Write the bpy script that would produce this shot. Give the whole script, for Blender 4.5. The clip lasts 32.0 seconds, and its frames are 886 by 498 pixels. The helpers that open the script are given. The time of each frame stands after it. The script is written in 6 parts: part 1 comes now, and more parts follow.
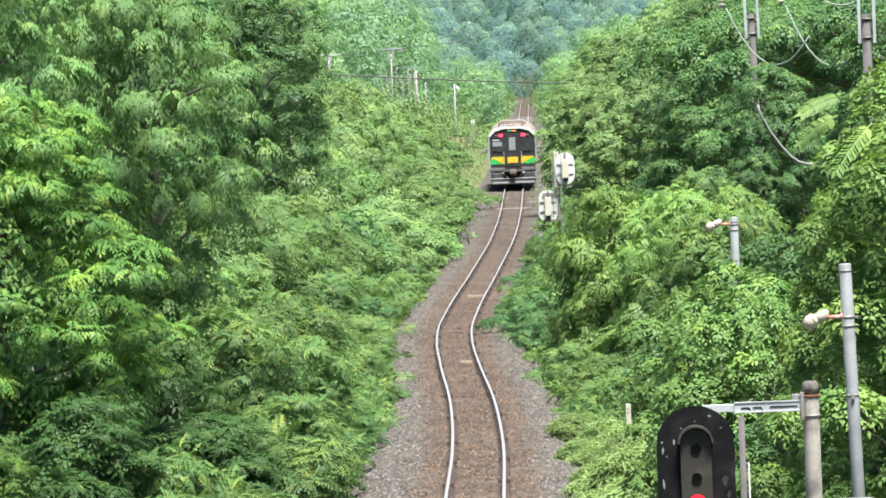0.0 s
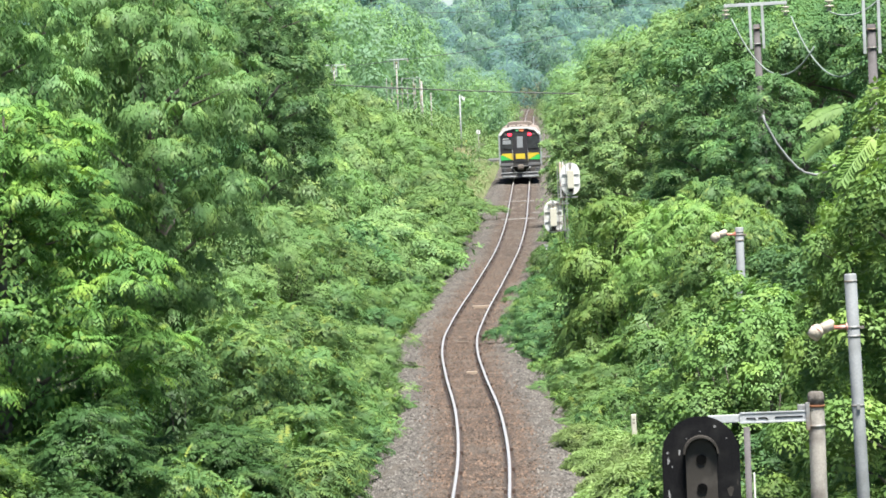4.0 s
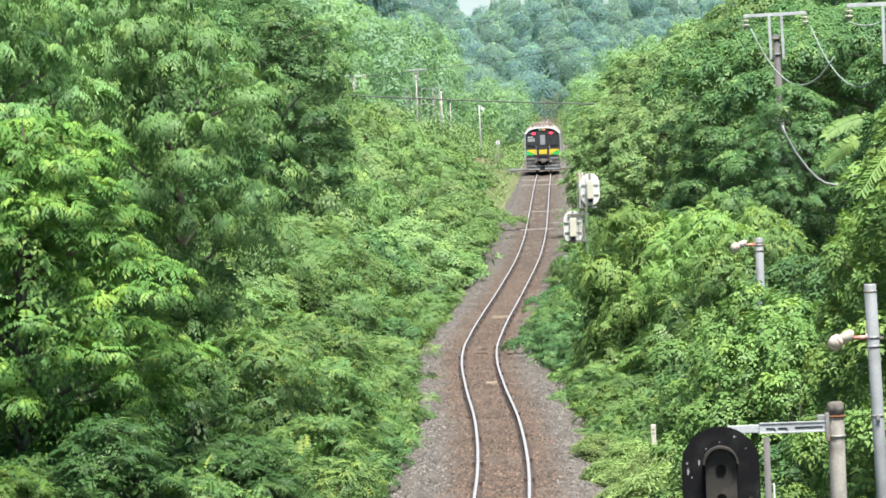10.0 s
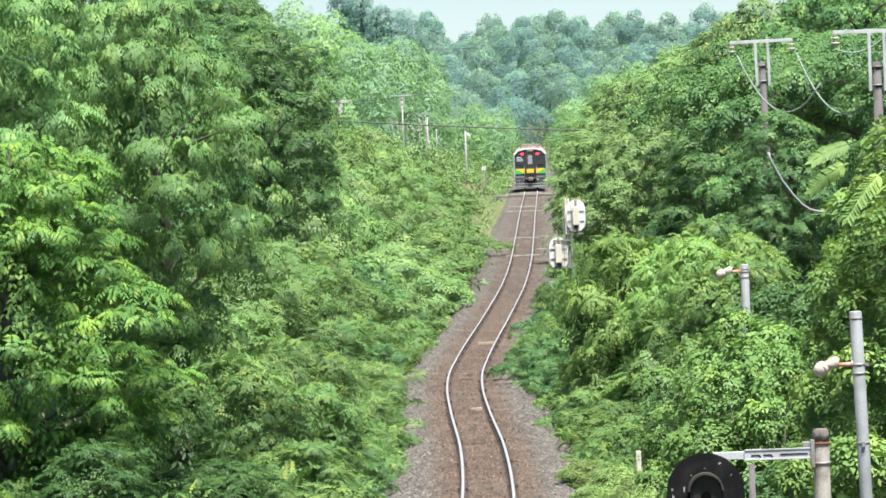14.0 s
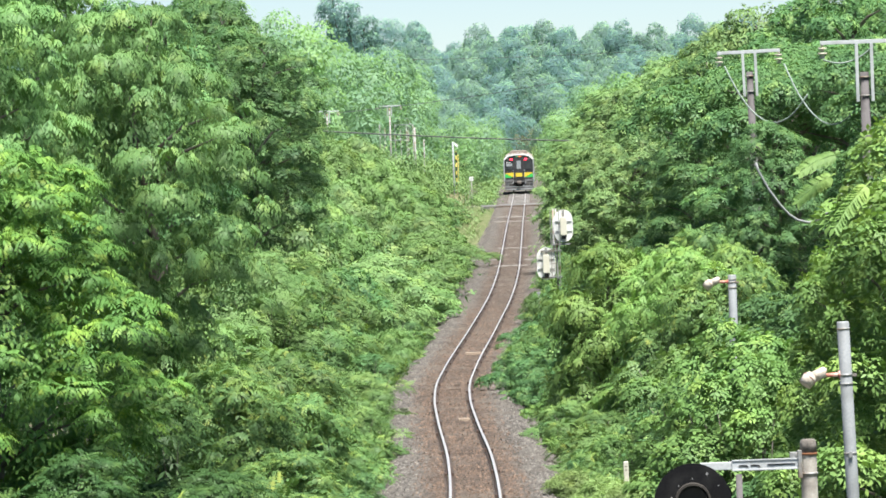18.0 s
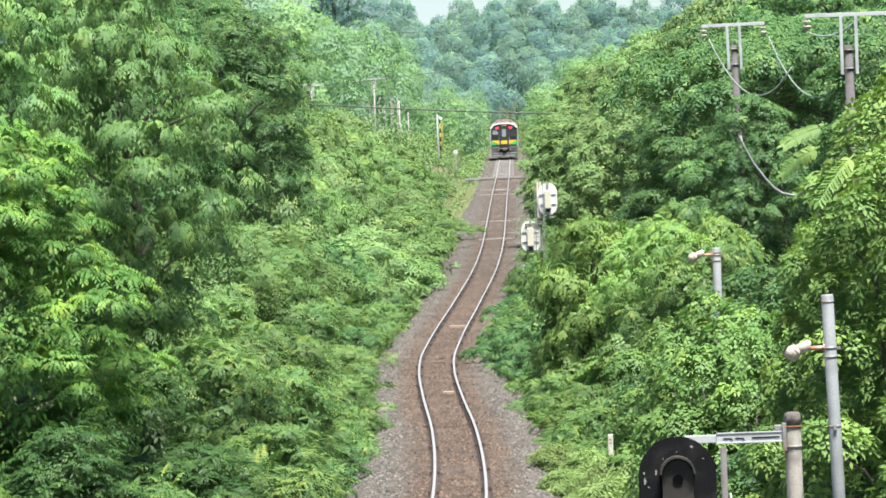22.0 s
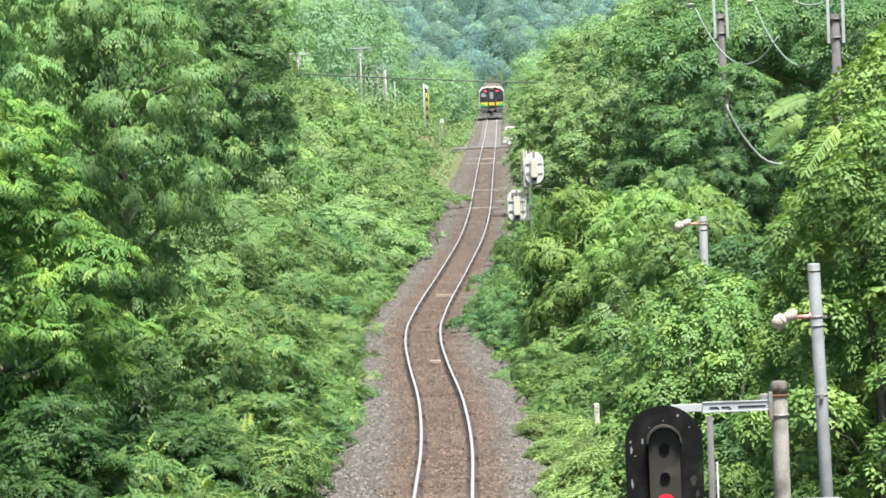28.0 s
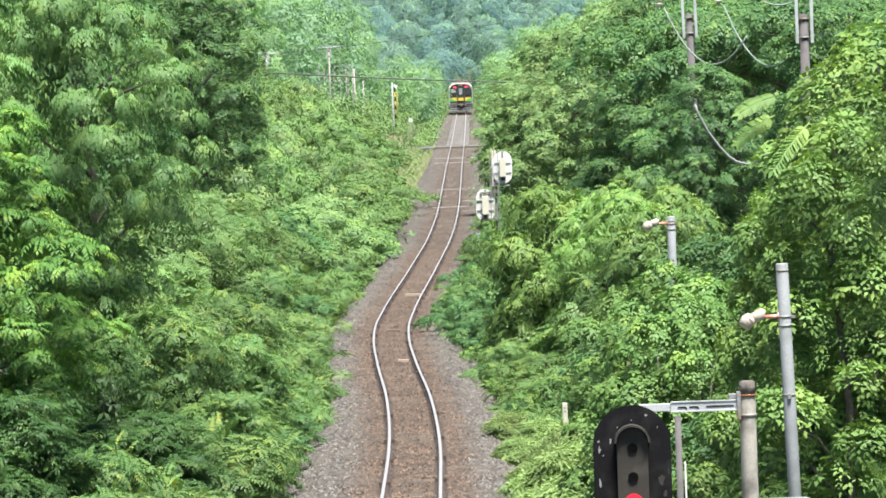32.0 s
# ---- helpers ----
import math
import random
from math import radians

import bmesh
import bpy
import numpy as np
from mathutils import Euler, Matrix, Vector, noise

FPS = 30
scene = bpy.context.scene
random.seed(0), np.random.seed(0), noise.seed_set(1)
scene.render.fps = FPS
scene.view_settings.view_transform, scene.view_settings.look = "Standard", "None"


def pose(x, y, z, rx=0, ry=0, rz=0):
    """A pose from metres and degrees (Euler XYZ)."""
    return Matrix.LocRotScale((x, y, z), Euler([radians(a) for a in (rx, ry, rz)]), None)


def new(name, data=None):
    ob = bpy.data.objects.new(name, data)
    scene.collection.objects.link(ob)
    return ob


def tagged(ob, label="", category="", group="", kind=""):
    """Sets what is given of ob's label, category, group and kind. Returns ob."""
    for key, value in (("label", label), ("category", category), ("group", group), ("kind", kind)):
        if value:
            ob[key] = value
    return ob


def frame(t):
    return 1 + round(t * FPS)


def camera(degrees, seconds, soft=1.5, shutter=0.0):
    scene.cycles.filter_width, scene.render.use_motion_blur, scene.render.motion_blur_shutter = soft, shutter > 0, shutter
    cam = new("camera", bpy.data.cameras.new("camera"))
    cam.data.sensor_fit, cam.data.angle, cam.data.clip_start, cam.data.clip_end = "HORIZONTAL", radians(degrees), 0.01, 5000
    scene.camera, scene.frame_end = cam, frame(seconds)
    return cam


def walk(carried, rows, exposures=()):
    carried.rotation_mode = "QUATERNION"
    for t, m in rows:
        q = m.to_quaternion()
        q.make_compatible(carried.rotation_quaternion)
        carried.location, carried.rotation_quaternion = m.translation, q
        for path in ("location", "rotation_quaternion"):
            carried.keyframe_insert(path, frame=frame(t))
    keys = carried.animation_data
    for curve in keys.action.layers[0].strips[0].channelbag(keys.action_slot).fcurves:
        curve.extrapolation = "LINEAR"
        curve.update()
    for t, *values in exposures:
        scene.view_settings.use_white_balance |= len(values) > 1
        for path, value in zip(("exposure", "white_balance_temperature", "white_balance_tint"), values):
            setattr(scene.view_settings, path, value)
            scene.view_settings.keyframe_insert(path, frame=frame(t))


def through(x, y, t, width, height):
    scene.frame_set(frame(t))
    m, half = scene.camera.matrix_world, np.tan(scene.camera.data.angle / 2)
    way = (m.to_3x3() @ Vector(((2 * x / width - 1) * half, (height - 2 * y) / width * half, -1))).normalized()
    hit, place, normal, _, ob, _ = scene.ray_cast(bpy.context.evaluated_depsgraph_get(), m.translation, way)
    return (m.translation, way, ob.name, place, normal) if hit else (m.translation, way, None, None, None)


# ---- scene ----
# A single-track railway seen down its line through a long lens from a footbridge.
# x to the right of the line, y along it, z up from the rail level; metres.
cam = camera(8.6, 32.0, soft=1.7)
EYE = (0.0, 0.0, 9.5)


def aim(turn, tilt, lean):
    """The camera's pose at the footbridge: degrees to the left, up, and to its left side."""
    return pose(*EYE, 0, 0, turn) @ pose(0, 0, 0, 90 + tilt) @ pose(0, 0, 0, 0, 0, lean)


walk(cam, [(t, aim(a, b, c)) for t, a, b, c in (
    (0, 0.8297, -2.0898, -2.194), (0.5, 0.8281, -2.0480, -2.207), (1, 0.8433, -2.0002, -2.188), (1.5, 0.8370, -1.9747, -2.222),
    (2, 0.8482, -1.9574, -2.233), (2.5, 0.8573, -1.9655, -2.299), (3, 0.8536, -1.9807, -2.196), (3.5, 0.8677, -1.9864, -2.239),
    (5.5, 0.9415, -1.9859, -2.104), (6, 0.9486, -2.0024, -2.107), (6.5, 0.9606, -2.0206, -2.281), (7, 0.9754, -2.0340, -2.241),
    (7.5, 1.0268, -2.0260, -2.243), (8, 1.0495, -2.0136, -2.214), (8.5, 1.0653, -1.9823, -2.299), (9, 1.0729, -1.9483, -2.298),
    (9.5, 1.0699, -1.9184, -2.220), (10, 1.0646, -1.8779, -2.242), (10.5, 1.0483, -1.8380, -2.200), (11, 1.0513, -1.7974, -2.129),
    (11.5, 1.0385, -1.7538, -2.130), (12, 1.0033, -1.7235, -2.122), (12.5, 0.9773, -1.6889, -2.126), (13, 0.9558, -1.6654, -2.100),
    (13.5, 0.9413, -1.6524, -2.093), (14, 0.9160, -1.6319, -2.086), (14.5, 0.8816, -1.6083, -2.089), (16.5, 0.8264, -1.5164, -2.097),
    (17, 0.8169, -1.5171, -2.100), (17.5, 0.8019, -1.5259, -2.039), (18, 0.7907, -1.5359, -2.065), (18.5, 0.7514, -1.5444, -2.109),
    (19, 0.7459, -1.5638, -2.123), (19.5, 0.8047, -1.6123, -2.205), (20, 0.7982, -1.6522, -2.174), (20.5, 0.7418, -1.7214, -2.142),
    (21, 0.6987, -1.7751, -2.178), (21.5, 0.6793, -1.8007, -2.111), (22, 0.6483, -1.8027, -2.082), (22.5, 0.6151, -1.8123, -2.068),
    (23, 0.5985, -1.8212, -2.069), (23.5, 0.5975, -1.8130, -2.063), (24, 0.5916, -1.8138, -2.043), (24.5, 0.5821, -1.8301, -2.067),
    (25, 0.5750, -1.8463, -1.974), (25.5, 0.5498, -1.8660, -2.051), (27.5, 0.4868, -2.0022, -2.054), (28, 0.5271, -2.1089, -2.086),
    (28.5, 0.5277, -2.2160, -2.157), (29, 0.5298, -2.2646, -2.208), (29.5, 0.5056, -2.2716, -2.162), (30, 0.4710, -2.2460, -2.113),
    (30.5, 0.4235, -2.2021, -2.010), (31, 0.3466, -2.1737, -1.976), (31.5, 0.2856, -2.1379, -1.986), (32, 0.2197, -2.1262, -1.987),
)], exposures=((0, 1.39), (3.5, 1.38), (6, 1.37), (25, 1.38), (28, 1.41), (32, 1.41)))

# ---- light ----
SUN_UP, SUN_TURN = 70.0, 156.0
world = bpy.data.worlds.new("sky")
scene.world = world
world.use_nodes = True
sky = world.node_tree.nodes.new("ShaderNodeTexSky")
sky.sky_type, sky.sun_disc = "NISHITA", False
sky.sun_elevation, sky.sun_rotation = radians(SUN_UP), radians(SUN_TURN)
sky.air_density, sky.dust_density, sky.ozone_density = 0.6, 0.0, 4.0
back = world.node_tree.nodes["Background"]
back.inputs["Strength"].default_value = 0.047
world.node_tree.links.new(sky.outputs[0], back.inputs["Color"])
sun = new("sun", bpy.data.lights.new("sun", "SUN"))
sun.data.energy, sun.data.angle, sun.data.color = 5.6, radians(18), (1.0, 0.97, 0.91)
sun.matrix_world = pose(0, 0, 60) @ pose(0, 0, 0, 0, 0, -SUN_TURN) @ pose(0, 0, 0, SUN_UP - 90)


# ---- materials ----
def nodes_of(name, rough=0.6, metal=0.0):
    m = bpy.data.materials.new(name)
    m.use_nodes = True
    nt = m.node_tree
    p = nt.nodes["Principled BSDF"]
    p.inputs["Roughness"].default_value = rough
    p.inputs["Metallic"].default_value = metal
    return m, nt, p


def noise_fac(nt, size, detail=3.0, stretch=None, lo=0.35, hi=0.65):
    """A soft mask of patches of that size in metres, 0 to 1."""
    co = nt.nodes.new("ShaderNodeTexCoord")
    tex = nt.nodes.new("ShaderNodeTexNoise")
    tex.inputs["Scale"].default_value = 1.0 / size
    tex.inputs["Detail"].default_value = detail
    if stretch:
        mp = nt.nodes.new("ShaderNodeMapping")
        mp.inputs["Scale"].default_value = stretch
        nt.links.new(co.outputs["Object"], mp.inputs["Vector"])
        nt.links.new(mp.outputs["Vector"], tex.inputs["Vector"])
    else:
        nt.links.new(co.outputs["Object"], tex.inputs["Vector"])
    ra = nt.nodes.new("ShaderNodeMapRange")
    ra.inputs["From Min"].default_value, ra.inputs["From Max"].default_value = lo, hi
    nt.links.new(tex.outputs[0], ra.inputs["Value"])
    return ra.outputs[0]


def mixed(nt, fac, a, b, mode="MIX"):
    mx = nt.nodes.new("ShaderNodeMix")
    mx.data_type, mx.blend_type = "RGBA", mode
    for sock, value in ((mx.inputs[0], fac), (mx.inputs[6], a), (mx.inputs[7], b)):
        if isinstance(value, (int, float)):
            sock.default_value = value
        elif isinstance(value, tuple):
            sock.default_value = (*value, 1)
        else:
            nt.links.new(value, sock)
    return mx.outputs[2]


def bumped(nt, p, height, strength, distance=0.02):
    b = nt.nodes.new("ShaderNodeBump")
    b.inputs["Strength"].default_value, b.inputs["Distance"].default_value = strength, distance
    nt.links.new(height, b.inputs["Height"])
    nt.links.new(b.outputs[0], p.inputs["Normal"])


def surface(name, a, b, c=None, rough=0.6, metal=0.0, grain=0.03, patch=0.4, bump=0.2, gloss=0.5):
    """Paint, metal, wood or stone: colour a worn to b in fine grain, and c in larger stains."""
    m, nt, p = nodes_of(name, rough, metal)
    p.inputs["Specular IOR Level"].default_value = gloss
    fine = noise_fac(nt, grain, 4)
    col = mixed(nt, fine, a, b)
    if c:
        col = mixed(nt, noise_fac(nt, patch, 5, lo=0.48, hi=0.66), col, c)
    nt.links.new(col, p.inputs["Base Color"])
    bumped(nt, p, fine, bump, grain * 0.2)
    return m


def leaf_material(name, dark, mid, light, patch=1.6, through=0.22, young=0.0):
    """Foliage: each leaf its own green between three, in patches, letting light through."""
    m, nt, p = nodes_of(name, 0.5)
    p.inputs["Specular IOR Level"].default_value = 0.15
    geo = nt.nodes.new("ShaderNodeNewGeometry")
    info = nt.nodes.new("ShaderNodeObjectInfo")
    col = mixed(nt, noise_fac(nt, patch, 2, lo=0.3, hi=0.7), dark, mid)
    rnd = nt.nodes.new("ShaderNodeMapRange")
    rnd.inputs["To Min"].default_value, rnd.inputs["To Max"].default_value = 0.0, 0.4
    nt.links.new(geo.outputs["Random Per Island"], rnd.inputs["Value"])
    col = mixed(nt, rnd.outputs[0], col, mid)
    tips = nt.nodes.new("ShaderNodeMath")
    tips.operation = "MULTIPLY"
    nt.links.new(noise_fac(nt, patch * 0.4, 2, lo=0.53, hi=0.68), tips.inputs[0])
    tips.inputs[1].default_value = 0.55
    col = mixed(nt, tips.outputs[0], col, light)
    if young:
        shoots = nt.nodes.new("ShaderNodeMath")
        shoots.operation = "MULTIPLY"
        nt.links.new(noise_fac(nt, patch * 0.22, 1, lo=0.62, hi=0.72), shoots.inputs[0])
        shoots.inputs[1].default_value = young
        col = mixed(nt, shoots.outputs[0], col, (0.42, 0.42, 0.07))
    hue = nt.nodes.new("ShaderNodeHueSaturation")
    sh = nt.nodes.new("ShaderNodeMapRange")
    sh.inputs["To Min"].default_value, sh.inputs["To Max"].default_value = 0.495, 0.507
    nt.links.new(info.outputs["Random"], sh.inputs["Value"])
    va = nt.nodes.new("ShaderNodeMapRange")
    va.inputs["To Min"].default_value, va.inputs["To Max"].default_value = 0.84, 1.2
    nt.links.new(info.outputs["Random"], va.inputs["Value"])
    nt.links.new(sh.outputs[0], hue.inputs["Hue"])
    nt.links.new(va.outputs[0], hue.inputs["Value"])
    nt.links.new(col, hue.inputs["Color"])
    nt.links.new(hue.outputs[0], p.inputs["Base Color"])
    tr = nt.nodes.new("ShaderNodeBsdfTranslucent")
    warm = mixed(nt, 1.0, hue.outputs[0], (1.1, 1.2, 0.65), "MULTIPLY")
    nt.links.new(warm, tr.inputs["Color"])
    mx = nt.nodes.new("ShaderNodeMixShader")
    mx.inputs[0].default_value = through
    out = nt.nodes["Material Output"]
    nt.links.new(p.outputs[0], mx.inputs[1])
    nt.links.new(tr.outputs[0], mx.inputs[2])
    nt.links.new(mx.outputs[0], out.inputs["Surface"])
    return m


# walnut green darkened to put the shade under the crowns into the leaves
LEAF_WALNUT_SHADED = leaf_material("shaded_walnut_leaves", (0.031, 0.074, 0.028), (0.064, 0.13, 0.041), (0.139, 0.222, 0.060))
LEAF_TALL = leaf_material("tall_walnut_leaves", (0.075, 0.169, 0.067), (0.156, 0.287, 0.098), (0.290, 0.427, 0.124))
LEAF_SUMAC = leaf_material("sumac_leaves", (0.060, 0.126, 0.049), (0.124, 0.216, 0.070), (0.246, 0.342, 0.087), young=0.35)
LEAF_DARK = leaf_material("elm_leaves", (0.043, 0.105, 0.049), (0.115, 0.22, 0.082), (0.280, 0.409, 0.133))
LEAF_BANK = leaf_material("bank_leaves", (0.083, 0.161, 0.064), (0.168, 0.274, 0.093), (0.286, 0.374, 0.108), patch=3.2)
LEAF_BRIGHT = leaf_material("bright_walnut_leaves", (0.041, 0.1, 0.032), (0.115, 0.225, 0.052), (0.309, 0.455, 0.083), young=0.25)
LEAF_VINE = leaf_material("vine_leaves", (0.073, 0.147, 0.051), (0.141, 0.238, 0.070), (0.266, 0.365, 0.090))
LEAF_WEED = leaf_material("weed_leaves", (0.159, 0.240, 0.089), (0.240, 0.340, 0.127), (0.339, 0.420, 0.159))
# haze is put into these leaf colours: paler and bluer the farther the woods
LEAF_FAR_HAZE = leaf_material("far_haze_leaves", (0.2, 0.33, 0.175), (0.255, 0.395, 0.205), (0.31, 0.44, 0.22), patch=7.0, through=0.5)
LEAF_GROVE_HAZE = leaf_material("grove_haze_leaves", (0.16, 0.275, 0.18), (0.205, 0.335, 0.21), (0.255, 0.38, 0.23), patch=7.0, through=0.5)
LEAF_HILL_HAZE = leaf_material("hill_haze_leaves", (0.246, 0.373, 0.401), (0.295, 0.426, 0.449), (0.337, 0.469, 0.471), patch=9.0, through=0.72)
LEAF_RIDGE_HAZE = leaf_material("ridge_haze_leaves", (0.216, 0.349, 0.420), (0.263, 0.404, 0.474), (0.305, 0.451, 0.496), patch=9.0, through=0.72)
LEAF_LIGHT = leaf_material("light_tree_leaves", (0.093, 0.18, 0.057), (0.196, 0.32, 0.092), (0.309, 0.42, 0.109), young=0.12)
# tree green lightened for haze on the farther trees; bushes and scrub share it
LEAF_HAZED_ALDER = leaf_material("hazed_alder_leaves", (0.102, 0.185, 0.083), (0.193, 0.305, 0.115), (0.332, 0.430, 0.147))
STRAW = surface("dry_grass", (0.5, 0.43, 0.27), (0.38, 0.34, 0.2), grain=0.05)
BARK = surface("bark", (0.10, 0.085, 0.07), (0.06, 0.05, 0.04), (0.16, 0.15, 0.13), 0.9, grain=0.04, bump=0.6)
STEEL = surface("galvanised_steel", (0.33, 0.345, 0.355), (0.27, 0.285, 0.295), (0.22, 0.23, 0.23), 0.6, 0.1, grain=0.02, patch=0.5, bump=0.1)
OLD_STEEL = surface("dull_steel", (0.30, 0.31, 0.31), (0.22, 0.22, 0.21), (0.20, 0.14, 0.09), 0.6, 0.3, grain=0.02, patch=0.3, bump=0.1)
CONCRETE = surface("concrete", (0.46, 0.43, 0.38), (0.36, 0.33, 0.29), (0.20, 0.18, 0.16), 0.9, grain=0.015, patch=0.3, bump=0.4)
GALV = surface("bright_galvanised_steel", (0.5, 0.52, 0.53), (0.43, 0.45, 0.46), (0.36, 0.37, 0.37), 0.55, 0.1, grain=0.02, patch=0.5, bump=0.1)
POLE = surface("pole_concrete", (0.105, 0.098, 0.1), (0.08, 0.074, 0.075), (0.055, 0.05, 0.05), 0.9, grain=0.02, patch=0.4, bump=0.4)
RUST = surface("rust", (0.22, 0.09, 0.035), (0.12, 0.05, 0.025), rough=0.9, grain=0.01)
BLACK = surface("black_paint", (0.006, 0.006, 0.007), (0.01, 0.01, 0.011), (0.018, 0.018, 0.018), 0.6, grain=0.02, patch=0.25, bump=0.1, gloss=0.12)
HOUSING = surface("signal_housing", (0.036, 0.033, 0.029), (0.048, 0.043, 0.038), (0.062, 0.056, 0.05), 0.6, grain=0.01, patch=0.15, bump=0.1, gloss=0.2)
WHITE = surface("white_paint", (0.78, 0.79, 0.78), (0.70, 0.71, 0.70), (0.55, 0.54, 0.5), 0.5, grain=0.03, patch=0.5, bump=0.05)
CREAM = surface("cream_paint", (0.62, 0.60, 0.50), (0.52, 0.50, 0.42), rough=0.6, grain=0.05)
PORCELAIN = surface("porcelain", (0.52, 0.47, 0.40), (0.38, 0.33, 0.27), rough=0.4, grain=0.03)
PINK = surface("faded_red_paint", (0.55, 0.20, 0.16), (0.42, 0.14, 0.10), (0.6, 0.42, 0.36), 0.6, grain=0.02, patch=0.08)
CABLE = surface("cable_sheath", (0.17, 0.18, 0.18), (0.22, 0.23, 0.23), rough=0.6, grain=0.05)
WIRE = surface("copper_wire", (0.22, 0.27, 0.24), (0.16, 0.2, 0.18), rough=0.6, grain=0.05)
DARK_WIRE = surface("black_wire", (0.035, 0.04, 0.04), (0.05, 0.055, 0.055), rough=0.6, grain=0.05)
ASPHALT = surface("asphalt", (0.1, 0.1, 0.097), (0.13, 0.127, 0.123), (0.085, 0.085, 0.082), 0.9, grain=0.02, patch=1.5)
YELLOW = surface("yellow_paint", (0.50, 0.38, 0.07), (0.42, 0.32, 0.06), rough=0.6, grain=0.05)


# ---- shapes ----
def box(bm, x0, x1, y0, y1, z0, z1, bevel=0.0):
    v = [bm.verts.new((x, y, z)) for x in (x0, x1) for y in (y0, y1) for z in (z0, z1)]
    faces = [bm.faces.new([v[i] for i in q]) for q in
             ((0, 1, 3, 2), (4, 6, 7, 5), (0, 4, 5, 1), (2, 3, 7, 6), (0, 2, 6, 4), (1, 5, 7, 3))]
    if bevel:
        edges = list({e for f in faces for e in f.edges})
        bmesh.ops.bevel(bm, geom=edges, offset=bevel, segments=2, affect="EDGES", profile=0.6)
    return bm


def slab(bm, outline, y0, y1, bevel=0.0):
    """A plate: an outline in x and z, pulled from y0 to y1."""
    a = [bm.verts.new((x, y0, z)) for x, z in outline]
    b = [bm.verts.new((x, y1, z)) for x, z in outline]
    n = len(a)
    front, rear = bm.faces.new(a), bm.faces.new(b[::-1])
    for i in range(n):
        bm.faces.new((a[i], b[i], b[(i + 1) % n], a[(i + 1) % n]))
    if bevel:
        bmesh.ops.bevel(bm, geom=list(front.edges) + list(rear.edges), offset=bevel, segments=2, affect="EDGES")
    bmesh.ops.recalc_face_normals(bm, faces=bm.faces[:])
    return bm


def tube(bm, points, radii, sides=10, caps=True):
    """A round bar along the points."""
    pts = [Vector(p) for p in points]
    if isinstance(radii, (int, float)):
        radii = [radii] * len(pts)
    rings = []
    for i, p in enumerate(pts):
        d = (pts[min(i + 1, len(pts) - 1)] - pts[max(i - 1, 0)]).normalized()
        u = d.cross((0, 0, 1) if abs(d.z) < 0.9 else (1, 0, 0)).normalized()
        w = d.cross(u)
        rings.append([bm.verts.new(p + (u * math.cos(a) + w * math.sin(a)) * radii[i])
                      for a in (2 * math.pi * k / sides for k in range(sides))])
    for a, b in zip(rings, rings[1:]):
        for k in range(sides):
            f = bm.faces.new((a[k], a[(k + 1) % sides], b[(k + 1) % sides], b[k]))
            f.smooth = True
    if caps:
        bm.faces.new(rings[0][::-1])
        bm.faces.new(rings[-1])
    return bm


def pill(w, h, n=10, cx=0.0, cz=0.0):
    """The outline of a plate with round ends, w wide and h high."""
    r = w / 2
    top = [(cx + r * math.cos(a), cz + h / 2 - r + r * math.sin(a)) for a in np.linspace(0, math.pi, n)]
    low = [(cx + r * math.cos(a), cz - h / 2 + r + r * math.sin(a)) for a in np.linspace(math.pi, 2 * math.pi, n)]
    return top + low


def mesh_of(name, bm, material):
    me = bpy.data.meshes.new(name)
    bmesh.ops.recalc_face_normals(bm, faces=bm.faces[:])
    bm.to_mesh(me)
    bm.free()
    me.materials.append(material)
    return me


def part(name, bm, material, parent=None, label="", at=None):
    """Links a bmesh, or a mesh already made, as one object under its thing."""
    me = bm if isinstance(bm, bpy.types.Mesh) else mesh_of(name, bm, material)
    ob = new(name, me)
    ob.parent = parent
    if at:
        ob.matrix_basis = at
    if label:
        ob["label"] = label
    return ob


def thing(name, m, label, category, group="", kind=""):
    ob = new(name)
    ob.matrix_basis = m
    return tagged(ob, label, category, group, kind)


def B():
    return bmesh.new()


def from_arrays(name, verts, quads, material, smooth=False):
    me = bpy.data.meshes.new(name)
    n, k = quads.shape
    me.vertices.add(len(verts))
    me.vertices.foreach_set("co", np.ascontiguousarray(verts, dtype=np.float32).ravel())
    me.loops.add(n * k)
    me.loops.foreach_set("vertex_index", np.ascontiguousarray(quads, dtype=np.int32).ravel())
    me.polygons.add(n)
    me.polygons.foreach_set("loop_start", np.arange(0, n * k, k, dtype=np.int32))
    if smooth:
        me.polygons.foreach_set("use_smooth", np.ones(n, dtype=bool))
    me.update(calc_edges=True)
    me.validate()
    me.materials.append(material)
    return me


# ---- the line ----
def glide(x, xs, ys):
    """A smooth curve through the points."""
    xs, ys, x = np.array(xs, float), np.array(ys, float), np.asarray(x, float)
    m = np.gradient(ys, xs)
    i = np.clip(np.searchsorted(xs, x) - 1, 0, len(xs) - 2)
    h = xs[i + 1] - xs[i]
    s = np.clip((x - xs[i]) / h, 0, 1)
    return ((1 + 2 * s) * (1 - s) ** 2 * ys[i] + s * (1 - s) ** 2 * h * m[i]
            + s * s * (3 - 2 * s) * ys[i + 1] + s * s * (s - 1) * h * m[i + 1])


def line_x(y):
    return glide(y, (-60, 0, 60, 114, 130, 150, 172, 188, 199, 212, 250, 290, 320, 360, 420, 510, 610, 710, 940, 1600),
                 (-1.2, -1.2, -1.17, -1.22, -1.28, -1.57, -2.13, -2.47, -2.57, -2.48, -1.88, -1.2, -0.92, -0.77, -0.64, -0.41, -0.2, 0.0, 0.6, 12.0))


